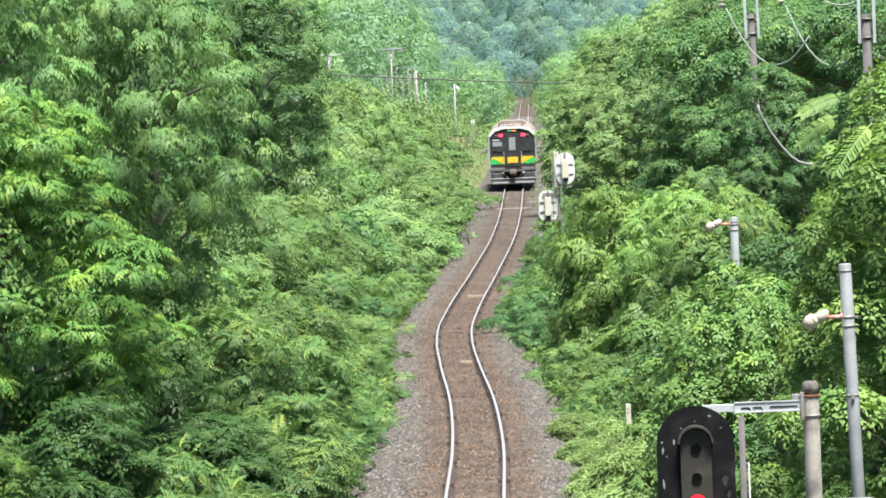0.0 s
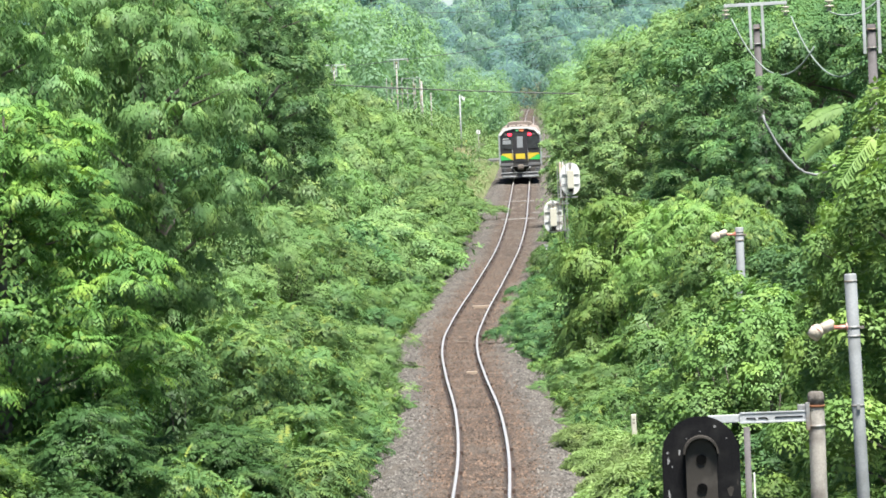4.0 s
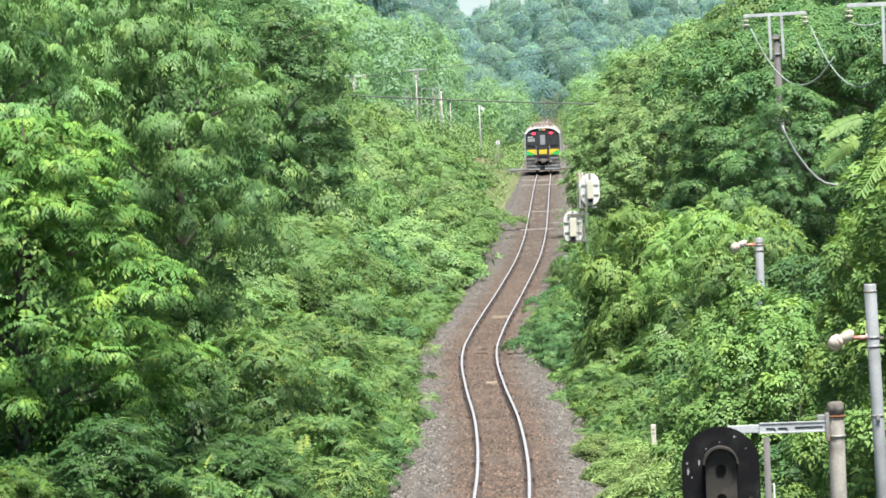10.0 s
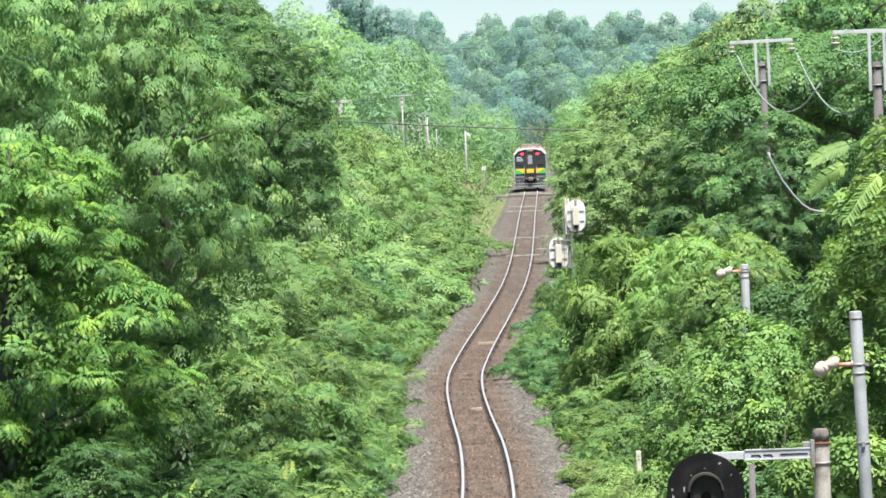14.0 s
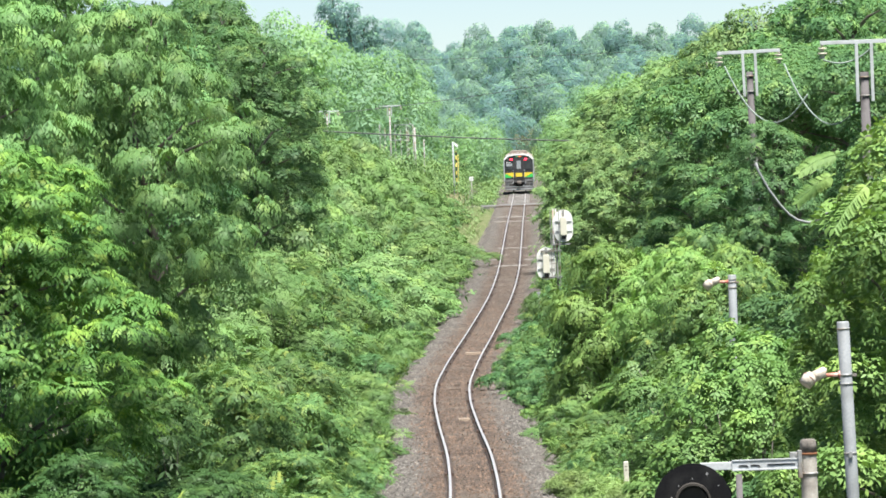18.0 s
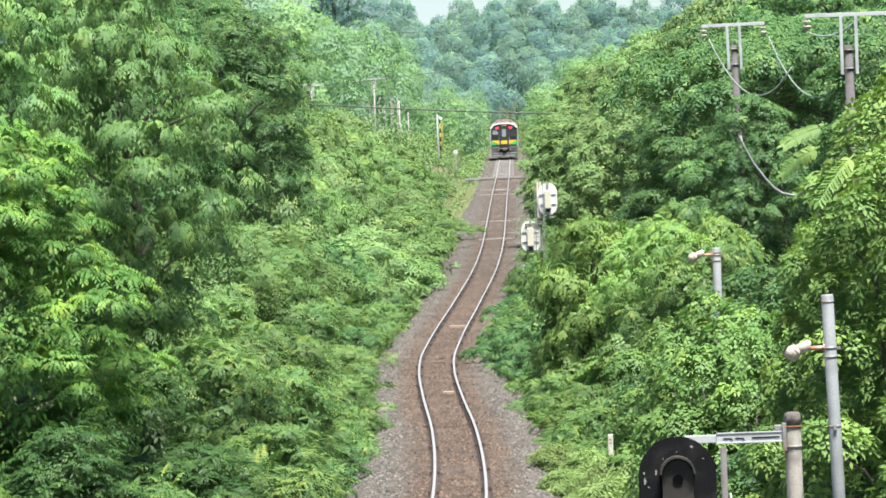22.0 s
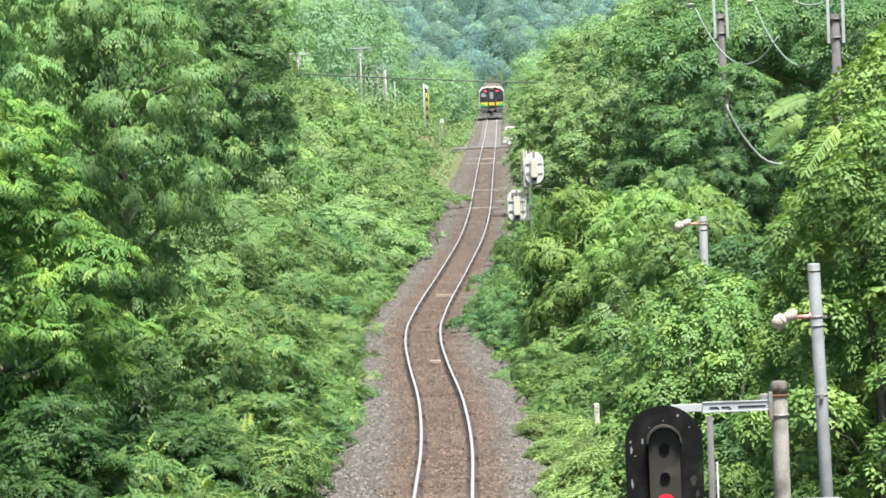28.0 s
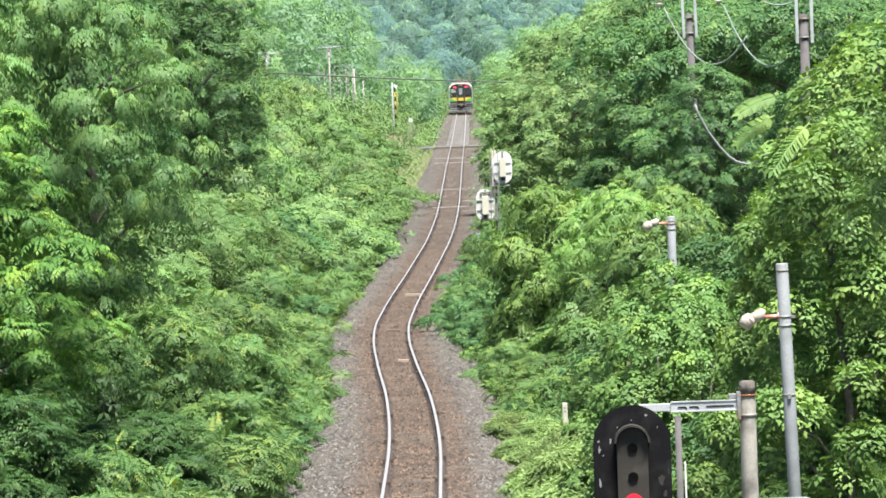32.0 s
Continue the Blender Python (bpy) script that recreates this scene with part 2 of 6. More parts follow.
def line_z(y):
    return glide(y, (-60, 0, 60, 114, 150, 200, 250, 300, 350, 430, 560, 740, 1040, 1600),
                 (1.4, 1.3, 0.95, 0.5, 0.1, -0.42, -0.62, -0.5, -0.3, -0.38, -0.78, -1.12, -1.6, -2.2))


def ground_z(x, y):
    """The ground beside the line: a bed below the rails, low banks, and a wooded hill far off."""
    x, y = np.asarray(x, float), np.asarray(y, float)
    u = x - line_x(np.clip(y, -60, 1600))
    base = line_z(np.clip(y, -60, 1600)) - 0.17
    a = np.abs(u)
    bed = -0.62 * np.clip((a - 1.65) / 1.25, 0, 1)
    bank = np.where(u < 0, 0.11, 0.09) * np.clip(a - 5.0, 0, 30)
    hill = 21.0 * np.clip((y - 950) / 900, 0, 1) ** 1.3
    fade = np.clip((a - 2.2) / 2.0, 0, 1)
    lump = 0.12 * np.sin(x * 1.3 + y * 0.35) * np.sin(y * 0.9 - x * 0.4) * fade
    low = -3.0 * np.clip((30 - y) / 60, 0, 1) * np.clip((a - 4) / 6, 0, 1)
    return base + bed + bank + hill + lump + low


def sheet(name, xs, ys, height, material):
    """A grid of ground."""
    X, Y = np.meshgrid(xs, ys)
    v = np.stack([X, Y, height(X, Y)], -1).reshape(-1, 3)
    w = len(xs)
    i = np.arange((len(ys) - 1) * (w - 1))
    a = (i // (w - 1)) * w + i % (w - 1)
    return from_arrays(name, v, np.stack([a, a + 1, a + 1 + w, a + w], -1), material, True)


def strip(name, us, zs, ys, material, drop=None):
    """A long strip along the line with the cross-section us, zs."""
    us, zs, ys = np.array(us, float), np.array(zs, float), np.array(ys, float)
    x = line_x(ys)[:, None] + us[None]
    z = line_z(ys)[:, None] + zs[None]
    if drop is not None:
        z = z + drop(us[None] + 0 * x, ys[:, None] + 0 * x)
    v = np.stack([x, ys[:, None] + 0 * x, z], -1).reshape(-1, 3)
    w = len(us)
    i = np.arange((len(ys) - 1) * (w - 1))
    a = (i // (w - 1)) * w + i % (w - 1)
    return from_arrays(name, v, np.stack([a, a + 1, a + 1 + w, a + w], -1), material, True)


def soil_material():
    m, nt, p = nodes_of("soil", 0.95)
    fine = noise_fac(nt, 0.08, 5)
    col = mixed(nt, fine, (0.05, 0.045, 0.025), (0.085, 0.075, 0.045))
    col = mixed(nt, noise_fac(nt, 0.7, 4, lo=0.4, hi=0.6), col, (0.05, 0.09, 0.025))
    nt.links.new(col, p.inputs["Base Color"])
    bumped(nt, p, fine, 0.8, 0.05)
    return m


def ballast_material():
    """Crushed stone: grey on the shoulders, stained brown by brake and rail rust along the rails."""
    m, nt, p = nodes_of("ballast", 0.95)
    co = nt.nodes.new("ShaderNodeTexCoord")
    vor = nt.nodes.new("ShaderNodeTexVoronoi")
    vor.inputs["Scale"].default_value = 19.0
    nt.links.new(co.outputs["Object"], vor.inputs["Vector"])
    wide = nt.nodes.new("ShaderNodeUVMap")
    wide.uv_map = "across"
    sep = nt.nodes.new("ShaderNodeSeparateXYZ")
    nt.links.new(wide.outputs[0], sep.inputs[0])
    ab = nt.nodes.new("ShaderNodeMath")
    ab.operation = "ABSOLUTE"
    nt.links.new(sep.outputs[0], ab.inputs[0])
    wob = nt.nodes.new("ShaderNodeMath")
    wob.operation = "MULTIPLY_ADD"
    nt.links.new(noise_fac(nt, 0.5, 4, lo=0.2, hi=0.8), wob.inputs[0])
    wob.inputs[1].default_value = 0.7
    nt.links.new(ab.outputs[0], wob.inputs[2])
    ra = nt.nodes.new("ShaderNodeMapRange")
    ra.inputs["From Min"].default_value, ra.inputs["From Max"].default_value = 1.25, 1.75
    nt.links.new(wob.outputs[0], ra.inputs["Value"])
    brown = mixed(nt, noise_fac(nt, 0.06, 3), (0.112, 0.08, 0.059), (0.036, 0.025, 0.019))
    grey = mixed(nt, noise_fac(nt, 0.06, 3), (0.125, 0.113, 0.1), (0.05, 0.045, 0.04))
    col = mixed(nt, ra.outputs[0], brown, grey)
    stone = nt.nodes.new("ShaderNodeMapRange")
    stone.inputs["To Min"].default_value, stone.inputs["To Max"].default_value = 0.25, 1.5
    nt.links.new(vor.outputs["Color"], stone.inputs["Value"])
    col = mixed(nt, 1.0, col, stone.outputs[0], "MULTIPLY")
    heap = nt.nodes.new("ShaderNodeMapRange")
    heap.inputs["To Min"].default_value, heap.inputs["To Max"].default_value = 0.62, 1.3
    nt.links.new(noise_fac(nt, 0.3, 3, stretch=(1.0, 0.45, 1.0), lo=0.3, hi=0.7), heap.inputs["Value"])
    col = mixed(nt, 1.0, col, heap.outputs[0], "MULTIPLY")
    col = mixed(nt, noise_fac(nt, 2.5, 4, lo=0.5, hi=0.75), col, (0.1, 0.085, 0.07))
    # a darker band along the foot of each rail
    off = nt.nodes.new("ShaderNodeMath")
    off.operation = "SUBTRACT"
    nt.links.new(ab.outputs[0], off.inputs[0])
    off.inputs[1].default_value = 0.566
    by = nt.nodes.new("ShaderNodeMath")
    by.operation = "ABSOLUTE"
    nt.links.new(off.outputs[0], by.inputs[0])
    foot_band = nt.nodes.new("ShaderNodeMapRange")
    foot_band.inputs["From Min"].default_value, foot_band.inputs["From Max"].default_value = 0.1, 0.17
    foot_band.inputs["To Min"].default_value, foot_band.inputs["To Max"].default_value = 0.85, 0.0
    nt.links.new(by.outputs[0], foot_band.inputs["Value"])
    col = mixed(nt, foot_band.outputs[0], col, (0.032, 0.024, 0.021))
    nt.links.new(col, p.inputs["Base Color"])
    inv = nt.nodes.new("ShaderNodeMath")
    inv.operation = "SUBTRACT"
    inv.inputs[0].default_value = 1.0
    nt.links.new(vor.outputs["Distance"], inv.inputs[1])
    bumped(nt, p, inv.outputs[0], 0.8, 0.05)
    return m


SOIL = soil_material()
BALLAST = ballast_material()
RAIL_TOP = surface("polished_rail", (0.9, 0.84, 0.78), (0.78, 0.73, 0.68), rough=0.33, metal=0.75, grain=0.2, bump=0.02)
RAIL_SIDE = surface("rusty_rail", (0.06, 0.038, 0.03), (0.045, 0.03, 0.024), (0.09, 0.06, 0.047), 0.85, grain=0.05)
SLEEPER = surface("sleeper_wood", (0.15, 0.115, 0.09), (0.10, 0.075, 0.06), rough=0.9, grain=0.04)
GREY_WOOD = surface("weathered_grey_sleeper", (0.27, 0.255, 0.24), (0.2, 0.19, 0.18), rough=0.9, grain=0.04)
PALE_WOOD = surface("fresh_sleeper", (0.36, 0.29, 0.22), (0.28, 0.22, 0.17), rough=0.9, grain=0.04)

# ---- ground and track ----
gx = np.unique(np.concatenate([np.linspace(-1500, -60, 13), np.linspace(-60, -8, 27), np.linspace(-8, 8, 41),
                               np.linspace(8, 60, 27), np.linspace(60, 1500, 13)]))
gy = np.unique(np.concatenate([np.linspace(-400, -60, 6), np.linspace(-60, 60, 13), np.linspace(60, 620, 225),
                               np.linspace(620, 1200, 59), np.linspace(1200, 4000, 15)]))
tagged(new("ground", sheet("ground", gx, gy, lambda x, y: ground_z(x, y) - 0.12, SOIL)), kind="structure")

lys = np.unique(np.concatenate([np.arange(-40, 100, 2.0), np.arange(100, 330, 0.35), np.arange(330, 620, 1.0), np.arange(620, 1200, 5.0)]))


def rubble(u, y):
    """The uneven lie of the stones."""
    n = 0.035 * np.sin(u * 9.1 + y * 2.3) * np.sin(y * 3.7 - u * 5.2) + 0.03 * np.sin(y * 0.8 + u * 2) + 0.02 * np.sin(y * 8.3 + 4 * np.sin(u * 17))
    n = n + np.random.default_rng(4).normal(0, 0.012, u.shape)
    near = np.abs(np.abs(u) - 0.566)
    return n * np.clip((near - 0.1) / 0.25, 0.12, 1) - 0.035 * np.clip(1.6 - near / 0.1, 0, 1)


bus = np.concatenate([[-3.6, -3.3], np.linspace(-3.0, -1.7, 14), np.linspace(-1.6, 1.6, 41), np.linspace(1.7, 3.0, 14), [3.3, 3.6]])
bzs = -0.15 - 0.66 * np.clip((np.abs(bus) - 1.75) / 1.5, 0, 1.3)
bed = strip("ballast_bed", bus, bzs, lys, BALLAST, rubble)
uv = bed.uv_layers.new(name="across")
idx = np.zeros(len(bed.loops), dtype=np.int32)
bed.loops.foreach_get("vertex_index", idx)
across = np.stack([bus[idx % len(bus)], 0 * idx], -1).astype(np.float32)
uv.data.foreach_set("uv", across.ravel())
track = thing("track_bed", Matrix.Identity(4), "grey and rust-brown crushed stone bed of a single railway track", "track bed", kind="structure")
part("ballast_bed", bed, BALLAST, track)

rys = np.unique(np.concatenate([np.arange(-40, 100, 4.0), np.arange(100, 420, 1.0), np.arange(420, 1200, 4.0)]))
for side in (-1, 1):
    c = 0.566 * side
    rail = thing("rail", Matrix.Identity(4), "steel rail with a bright worn top and rusty sides on the stone bed", "rail", "rails of the track", "structure")
    web = [(c - 0.075, -0.14), (c - 0.07, -0.12), (c - 0.01, -0.11), (c - 0.01, -0.045), (c - 0.033, -0.035), (c - 0.033, -0.006)]
    other = [(2 * c - u, z) for u, z in web[::-1]]
    part("rail_web", strip("rail_web", [u for u, z in web], [z for u, z in web], rys, RAIL_SIDE), None, rail)
    part("rail_web", strip("rail_web", [u for u, z in other], [z for u, z in other], rys, RAIL_SIDE), None, rail)
    part("rail_head", strip("rail_head", [c - 0.033, c - 0.024, c + 0.024, c + 0.033], [-0.006, 0, 0, -0.006], rys, RAIL_TOP), None, rail, "polished rail head")

# sleepers, sunk in the stone so that their tops barely show
sleeper_mesh = mesh_of("sleeper", box(B(), -1.0, 1.0, -0.11, 0.11, -0.3, 0.0, 0.01), SLEEPER)
clip_mesh = mesh_of("rail_anchor", box(B(), -0.035, 0.035, -0.07, 0.07, -0.02, 0.07, 0.01), RAIL_SIDE)
rng = random.Random(11)
for k in range(300):
    y = 104 + k * 0.68
    part("sleeper", sleeper_mesh, None, track, at=pose(float(line_x(y)), y, float(line_z(y)) - 0.185 + rng.uniform(-0.02, 0.015), 0, 0, rng.uniform(-0.6, 0.6)))
y = 112.0
while y < 330:
    y += rng.choice((4.8, 6.8, 7.4, 10.7, 10.7))
    for s in (-1, 1):
        for e in (-0.085, 0.085):
            part("rail_anchor", clip_mesh, None, track, at=pose(float(line_x(y)) + s * 0.566 + e, y + 0.3 * s, float(line_z(y)) - 0.11))


# loose stones over the bed, uneven in size and colour
def stone_material(name, lo, mid, hi):
    m, nt, p = nodes_of(name, 0.95)
    geo = nt.nodes.new("ShaderNodeNewGeometry")
    ramp = nt.nodes.new("ShaderNodeValToRGB")
    el = ramp.color_ramp.elements
    el[0].position, el[0].color = 0.0, (*lo, 1)
    el[1].position, el[1].color = 1.0, (*hi, 1)
    el.new(0.5).color = (*mid, 1)
    nt.links.new(geo.outputs["Random Per Island"], ramp.inputs[0])
    nt.links.new(ramp.outputs[0], p.inputs["Base Color"])
    return m


g = np.random.default_rng(9)
n = 80000
sy = 101 + 175 * g.uniform(0, 1, n) ** 1.35
su = g.uniform(-2.9, 2.9, n)
keep = np.abs(np.abs(su) - 0.566) > 0.13
sy, su = sy[keep], su[keep]
n = len(sy)
sz0 = np.interp(np.abs(su), [0, 1.75, 3.25], [-0.15, -0.15, -0.81]) + line_z(sy) + g.uniform(-0.02, 0.012, n)
sz0 = sz0 + rubble(su, sy) * 0.7
r = g.uniform(0.016, 0.038, n)
ang = g.uniform(0, 6.28, n)
corner = []
for k in range(4):
    a = ang + k * np.pi / 2 + g.uniform(-0.4, 0.4, n)
    q = r * g.uniform(0.7, 1.3, n)
    corner.append(np.stack([line_x(sy) + su + q * np.cos(a), sy + q * np.sin(a) * 1.2, sz0 - 0.01], -1))
tip = np.stack([line_x(sy) + su + g.normal(0, 0.01, n), sy + g.normal(0, 0.015, n), sz0 + r * g.uniform(0.5, 1.1, n)], -1)
stone_v = np.stack(corner + [tip], 1)
brown = np.abs(su) + g.normal(0, 0.18, n) < 1.3
for pick, mat in ((brown, stone_material("brown_stone", (0.01, 0.007, 0.005), (0.08, 0.051, 0.035), (0.18, 0.122, 0.088))),
                  (~brown, stone_material("grey_stone", (0.02, 0.018, 0.016), (0.098, 0.09, 0.081), (0.2, 0.186, 0.17)))):
    sv = stone_v[pick]
    base5 = (np.arange(len(sv)) * 5)[:, None, None]
    stone_f = (base5 + np.array([[0, 1, 4], [1, 2, 4], [2, 3, 4], [3, 0, 4]])[None]).reshape(-1, 3)
    part("ballast_stones", from_arrays("ballast_stones", sv.reshape(-1, 3), stone_f, mat), None, track)["kind"] = "stuff"


g = np.random.default_rng(12)
n = 32000
sy = 225 + 513 * g.uniform(0, 1, n) ** 0.85
su = g.uniform(-2.7, 2.7, n)
keep = (np.abs(np.abs(su) - 0.566) > 0.14) & ((sy < 509) | (sy > 518))
sy, su = sy[keep], su[keep]
n = len(sy)
sz0 = np.interp(np.abs(su), [0, 1.75, 3.25], [-0.15, -0.15, -0.81]) + line_z(sy) - 0.02
r = g.uniform(0.02, 0.05, n) * np.interp(sy, [225, 520], [0.8, 1.4])
ang = g.uniform(0, 6.28, n)
corner = [np.stack([line_x(sy) + su + r * np.cos(ang + k * np.pi / 2), sy + r * np.sin(ang + k * np.pi / 2) * 1.6, sz0], -1) for k in range(4)]
tip = np.stack([line_x(sy) + su, sy + g.normal(0, 0.03, n), sz0 + r * g.uniform(0.6, 1.2, n)], -1)
sv = np.stack(corner + [tip], 1)
stone_f = ((np.arange(n) * 5)[:, None, None] + np.array([[0, 1, 4], [1, 2, 4], [2, 3, 4], [3, 0, 4]])[None]).reshape(-1, 3)
part("ballast_stones", from_arrays("ballast_stones", sv.reshape(-1, 3), stone_f, stone_material("pale_stone_bits", (0.04, 0.033, 0.028), (0.1, 0.086, 0.074), (0.19, 0.17, 0.15))), None, track)["kind"] = "stuff"


# past the road the sleepers stand clear of the stone
far_sleepers = B()
for k in range(300):
    y = 518.5 + 0.72 * k
    x, z = float(line_x(y)), float(line_z(y))
    box(far_sleepers, x - 1.0, x + 1.0, y - 0.11, y + 0.11, z - 0.3, z - 0.10 + rng.uniform(-0.02, 0.03))
part("sleeper_row", far_sleepers, GREY_WOOD, track, "pale sleepers standing clear of the stone")["kind"] = "stuff"


# ---- foliage ----
UP = np.array((0.0, 0.0, 1.0))


def unit(v):
    return v / np.maximum(np.linalg.norm(v, axis=-1, keepdims=True), 1e-9)


def leaves(g, lobes, shoots, per, length, pairs, blade=(0.36, 0.36), droop=0.45, lift=0.55, inner=0.7, low=-0.2, rounded=False, face=0.25, soft=0.6, fold=0.5, hang=0.22):
    """Leaf blades in rosettes of compound leaves at the shoot tips over rounded lobes (centre, radii): their corners, and how each
    blade faces, between its own face and the swell of its bough."""
    lobes = lobes[1:] if len(lobes) > 12 else lobes
    c = np.array([l[0] for l in lobes], float)
    r = np.array([l[1] for l in lobes], float)
    area = (r[:, 0] * r[:, 1] * r[:, 2]) ** (2 / 3)
    got = []
    while sum(len(a[0]) for a in got) < shoots:
        k = g.choice(len(lobes), shoots * 2, p=area / area.sum())
        d = unit(g.normal(size=(shoots * 2, 3)))
        ok = d[:, 2] > low
        k, d = k[ok], d[ok]
        p = c[k] + r[k] * d * (g.uniform(inner, 1.04, (len(k), 1)))
        inside = np.zeros(len(k), bool)
        for j in range(len(lobes)):
            inside |= (j != k) & (np.linalg.norm((p - c[j]) / r[j], axis=1) < 0.72)
        got.append((p[~inside], unit(d / r[k])[~inside], k[~inside]))
    p = np.concatenate([a[0] for a in got])[:shoots]
    k = np.concatenate([a[2] for a in got])[:shoots]
    n = unit(np.concatenate([a[1] for a in got])[:shoots] + lift * UP + g.normal(0, 0.22, (shoots, 3)))
    t1 = unit(np.cross(n, g.normal(size=(shoots, 3))))
    t2 = np.cross(n, t1)
    az = 2 * np.pi * (np.arange(per)[None] + g.uniform(-0.3, 0.3, (shoots, per))) / per
    a = n[:, None] * g.uniform(0.1, 0.55, (shoots, per, 1)) + np.cos(az)[..., None] * t1[:, None] + np.sin(az)[..., None] * t2[:, None]
    a = unit(a + 0.45 * unit(n * np.array((1.0, 1.0, 0.0)) + 1e-6)[:, None])
    L = length * g.uniform(0.65, 1.2, (shoots, per, 1, 1))
    s = np.concatenate([np.repeat((np.arange(pairs) + 0.9) / (pairs + 0.6), 2), [1.0]])
    sg = np.concatenate([np.tile([-1.0, 1.0], pairs), [0.0]])
    S = s[None, None, :, None]
    dr = droop * g.uniform(0.6, 1.4, (shoots, per, 1, 1))
    q = p[:, None, None] + L * (a[:, :, None] * S - UP * dr * S ** 2)
    tan = unit(a[:, :, None] - 2 * dr * S * UP)
    side = unit(np.cross(tan, face * n[:, None, None] + UP + 0 * tan))
    shape = q.shape
    d = unit(side * sg[None, None, :, None] * 0.9 + tan * np.where(sg == 0, 1.0, fold)[None, None, :, None] - hang * UP + g.normal(0, 0.06, shape))
    nor = unit(np.cross(side, tan) + g.normal(0, 0.1, shape))
    w = unit(np.cross(d, nor))
    ln = L * blade[0] * (1.05 - 0.35 * np.abs(S - 0.45)) * g.uniform(0.8, 1.15, shape[:3] + (1,))
    wd = ln * blade[1] * 0.5
    bend = -0.12 * ln * UP
    quad = np.stack([q, q + d * ln * 0.45 + w * wd, q + d * ln + bend, q + d * ln * 0.45 - w * wd], axis=3)
    own = unit(np.cross(w, d))
    swell = unit((q + d * ln * 0.5 - c[k][:, None, None]) / r[k][:, None, None] ** 2 * r[k].mean(1)[:, None, None, None] + 0.45 * UP)
    own = np.where((own * swell).sum(-1, keepdims=True) < 0, -own, own)
    facing = unit((1 - soft) * own + soft * swell).reshape(-1, 3)
    if rounded:
        quad = np.stack([q, q + d * ln * 0.25 + w * wd * 0.9, q + d * ln * 0.62 + w * wd * 0.85, q + d * ln + bend,
                         q + d * ln * 0.62 - w * wd * 0.85, q + d * ln * 0.25 - w * wd * 0.9], axis=3)
        return turned_out(quad.reshape(-1, 6, 3), facing)
    return turned_out(quad.reshape(-1, 4, 3), facing)


def turned_out(blades, facing):
    """The blades, wound so that each one's face looks the way it faces."""
    own = np.cross(blades[:, 1] - blades[:, 0], blades[:, -1] - blades[:, 0])
    away = (own * facing).sum(-1) < 0
    blades[away] = blades[away][:, ::-1]
    return blades, facing


def core(g, lobes, size=0.72):
    """The shaded inside of a crown: a rough hull of short twiggy faces below the leaves."""
    out, way = [], []
    for c, r in lobes:
        th, ph = np.meshgrid(np.linspace(0, 2 * np.pi, 7), np.linspace(0, np.pi, 5))
        d = np.stack([np.cos(th) * np.sin(ph), np.sin(th) * np.sin(ph), np.cos(ph)], -1)
        bumps = g.uniform(0.8, 1.1, d.shape[:2])
        bumps[:, -1] = bumps[:, 0]
        v = np.array(c) + np.array(r) * d * size * bumps[..., None]
        out.append(np.stack([v[:-1, :-1], v[1:, :-1], v[1:, 1:], v[:-1, 1:]], 2).reshape(-1, 4, 3))
        way.append(unit(out[-1].mean(1) - np.array(c)))
    return turned_out(np.concatenate(out), np.concatenate(way))


def foliage_mesh(name, blades, facing, material):
    n, k = blades.shape[:2]
    me = from_arrays(name, blades.reshape(-1, 3), np.arange(n * k).reshape(-1, k), material, True)
    if len(me.vertices) == n * k and len(me.polygons) == n:
        me.attributes.new("custom_normal", "FLOAT_VECTOR", "POINT").data.foreach_set("vector", np.repeat(facing, k, 0).astype(np.float32).ravel())
    return me


def crown_mesh(name, g, lobes, material, hull=0.0, inside=0.0, **how):
    got = [leaves(g, lobes, **how)]
    if hull:
        got.append(core(g, lobes[:1], hull))
    if inside:
        (cx, cy, cz), (rx, ry, rz) = lobes[0]
        heart = [((cx, cy, cz), (1.75 * rx, 1.75 * ry, 1.45 * rz))]
        got.append(leaves(g, heart, **{**how, "shoots": int(how["shoots"] * inside), "inner": 0.75, "low": -0.9, "pairs": min(2, how["pairs"]), "blade": (max(0.34, 0.7 * how["blade"][0]), 0.42)}))
    return foliage_mesh(name, np.concatenate([a[0] for a in got]), np.concatenate([a[1] for a in got]), material)


def boughs(g, w, h, count, size=(0.12, 0.2), base=0.0, flat=0.62, peak=0.45, foot=0.62):
    """Leafy boughs of an uneven crown w wide and h high above base: the heart first, then boughs over its outside, in layers."""
    out = [((0, 0, base + h * 0.5), (w * 0.2, w * 0.2, h * 0.3))]
    lean = g.uniform(0, 6.28, 3)
    for i in range(count):
        zz = ((i + g.uniform(0, 1)) / count) ** 0.9
        a = 2.4 * i + g.uniform(-0.5, 0.5)
        wave = 1 + 0.16 * math.sin(2 * a + lean[0]) + 0.14 * math.sin(3 * a + 5 * zz + lean[1]) + 0.12 * math.sin(9 * zz + lean[2])
        s = w * g.uniform(*size)
        swell = foot + (1 - foot) * math.sin(math.pi / 2 * zz / peak) if zz < peak else (1 - ((zz - peak) / (1.03 - peak)) ** 2) ** 0.6
        rr = (w * 0.5 * swell * wave - s * 0.6) * g.uniform(0.74, 1.06)
        out.append(((rr * math.cos(a), rr * math.sin(a), base + s * 0.4 + (h - s) * zz), (s, s, s * flat)))
    return out


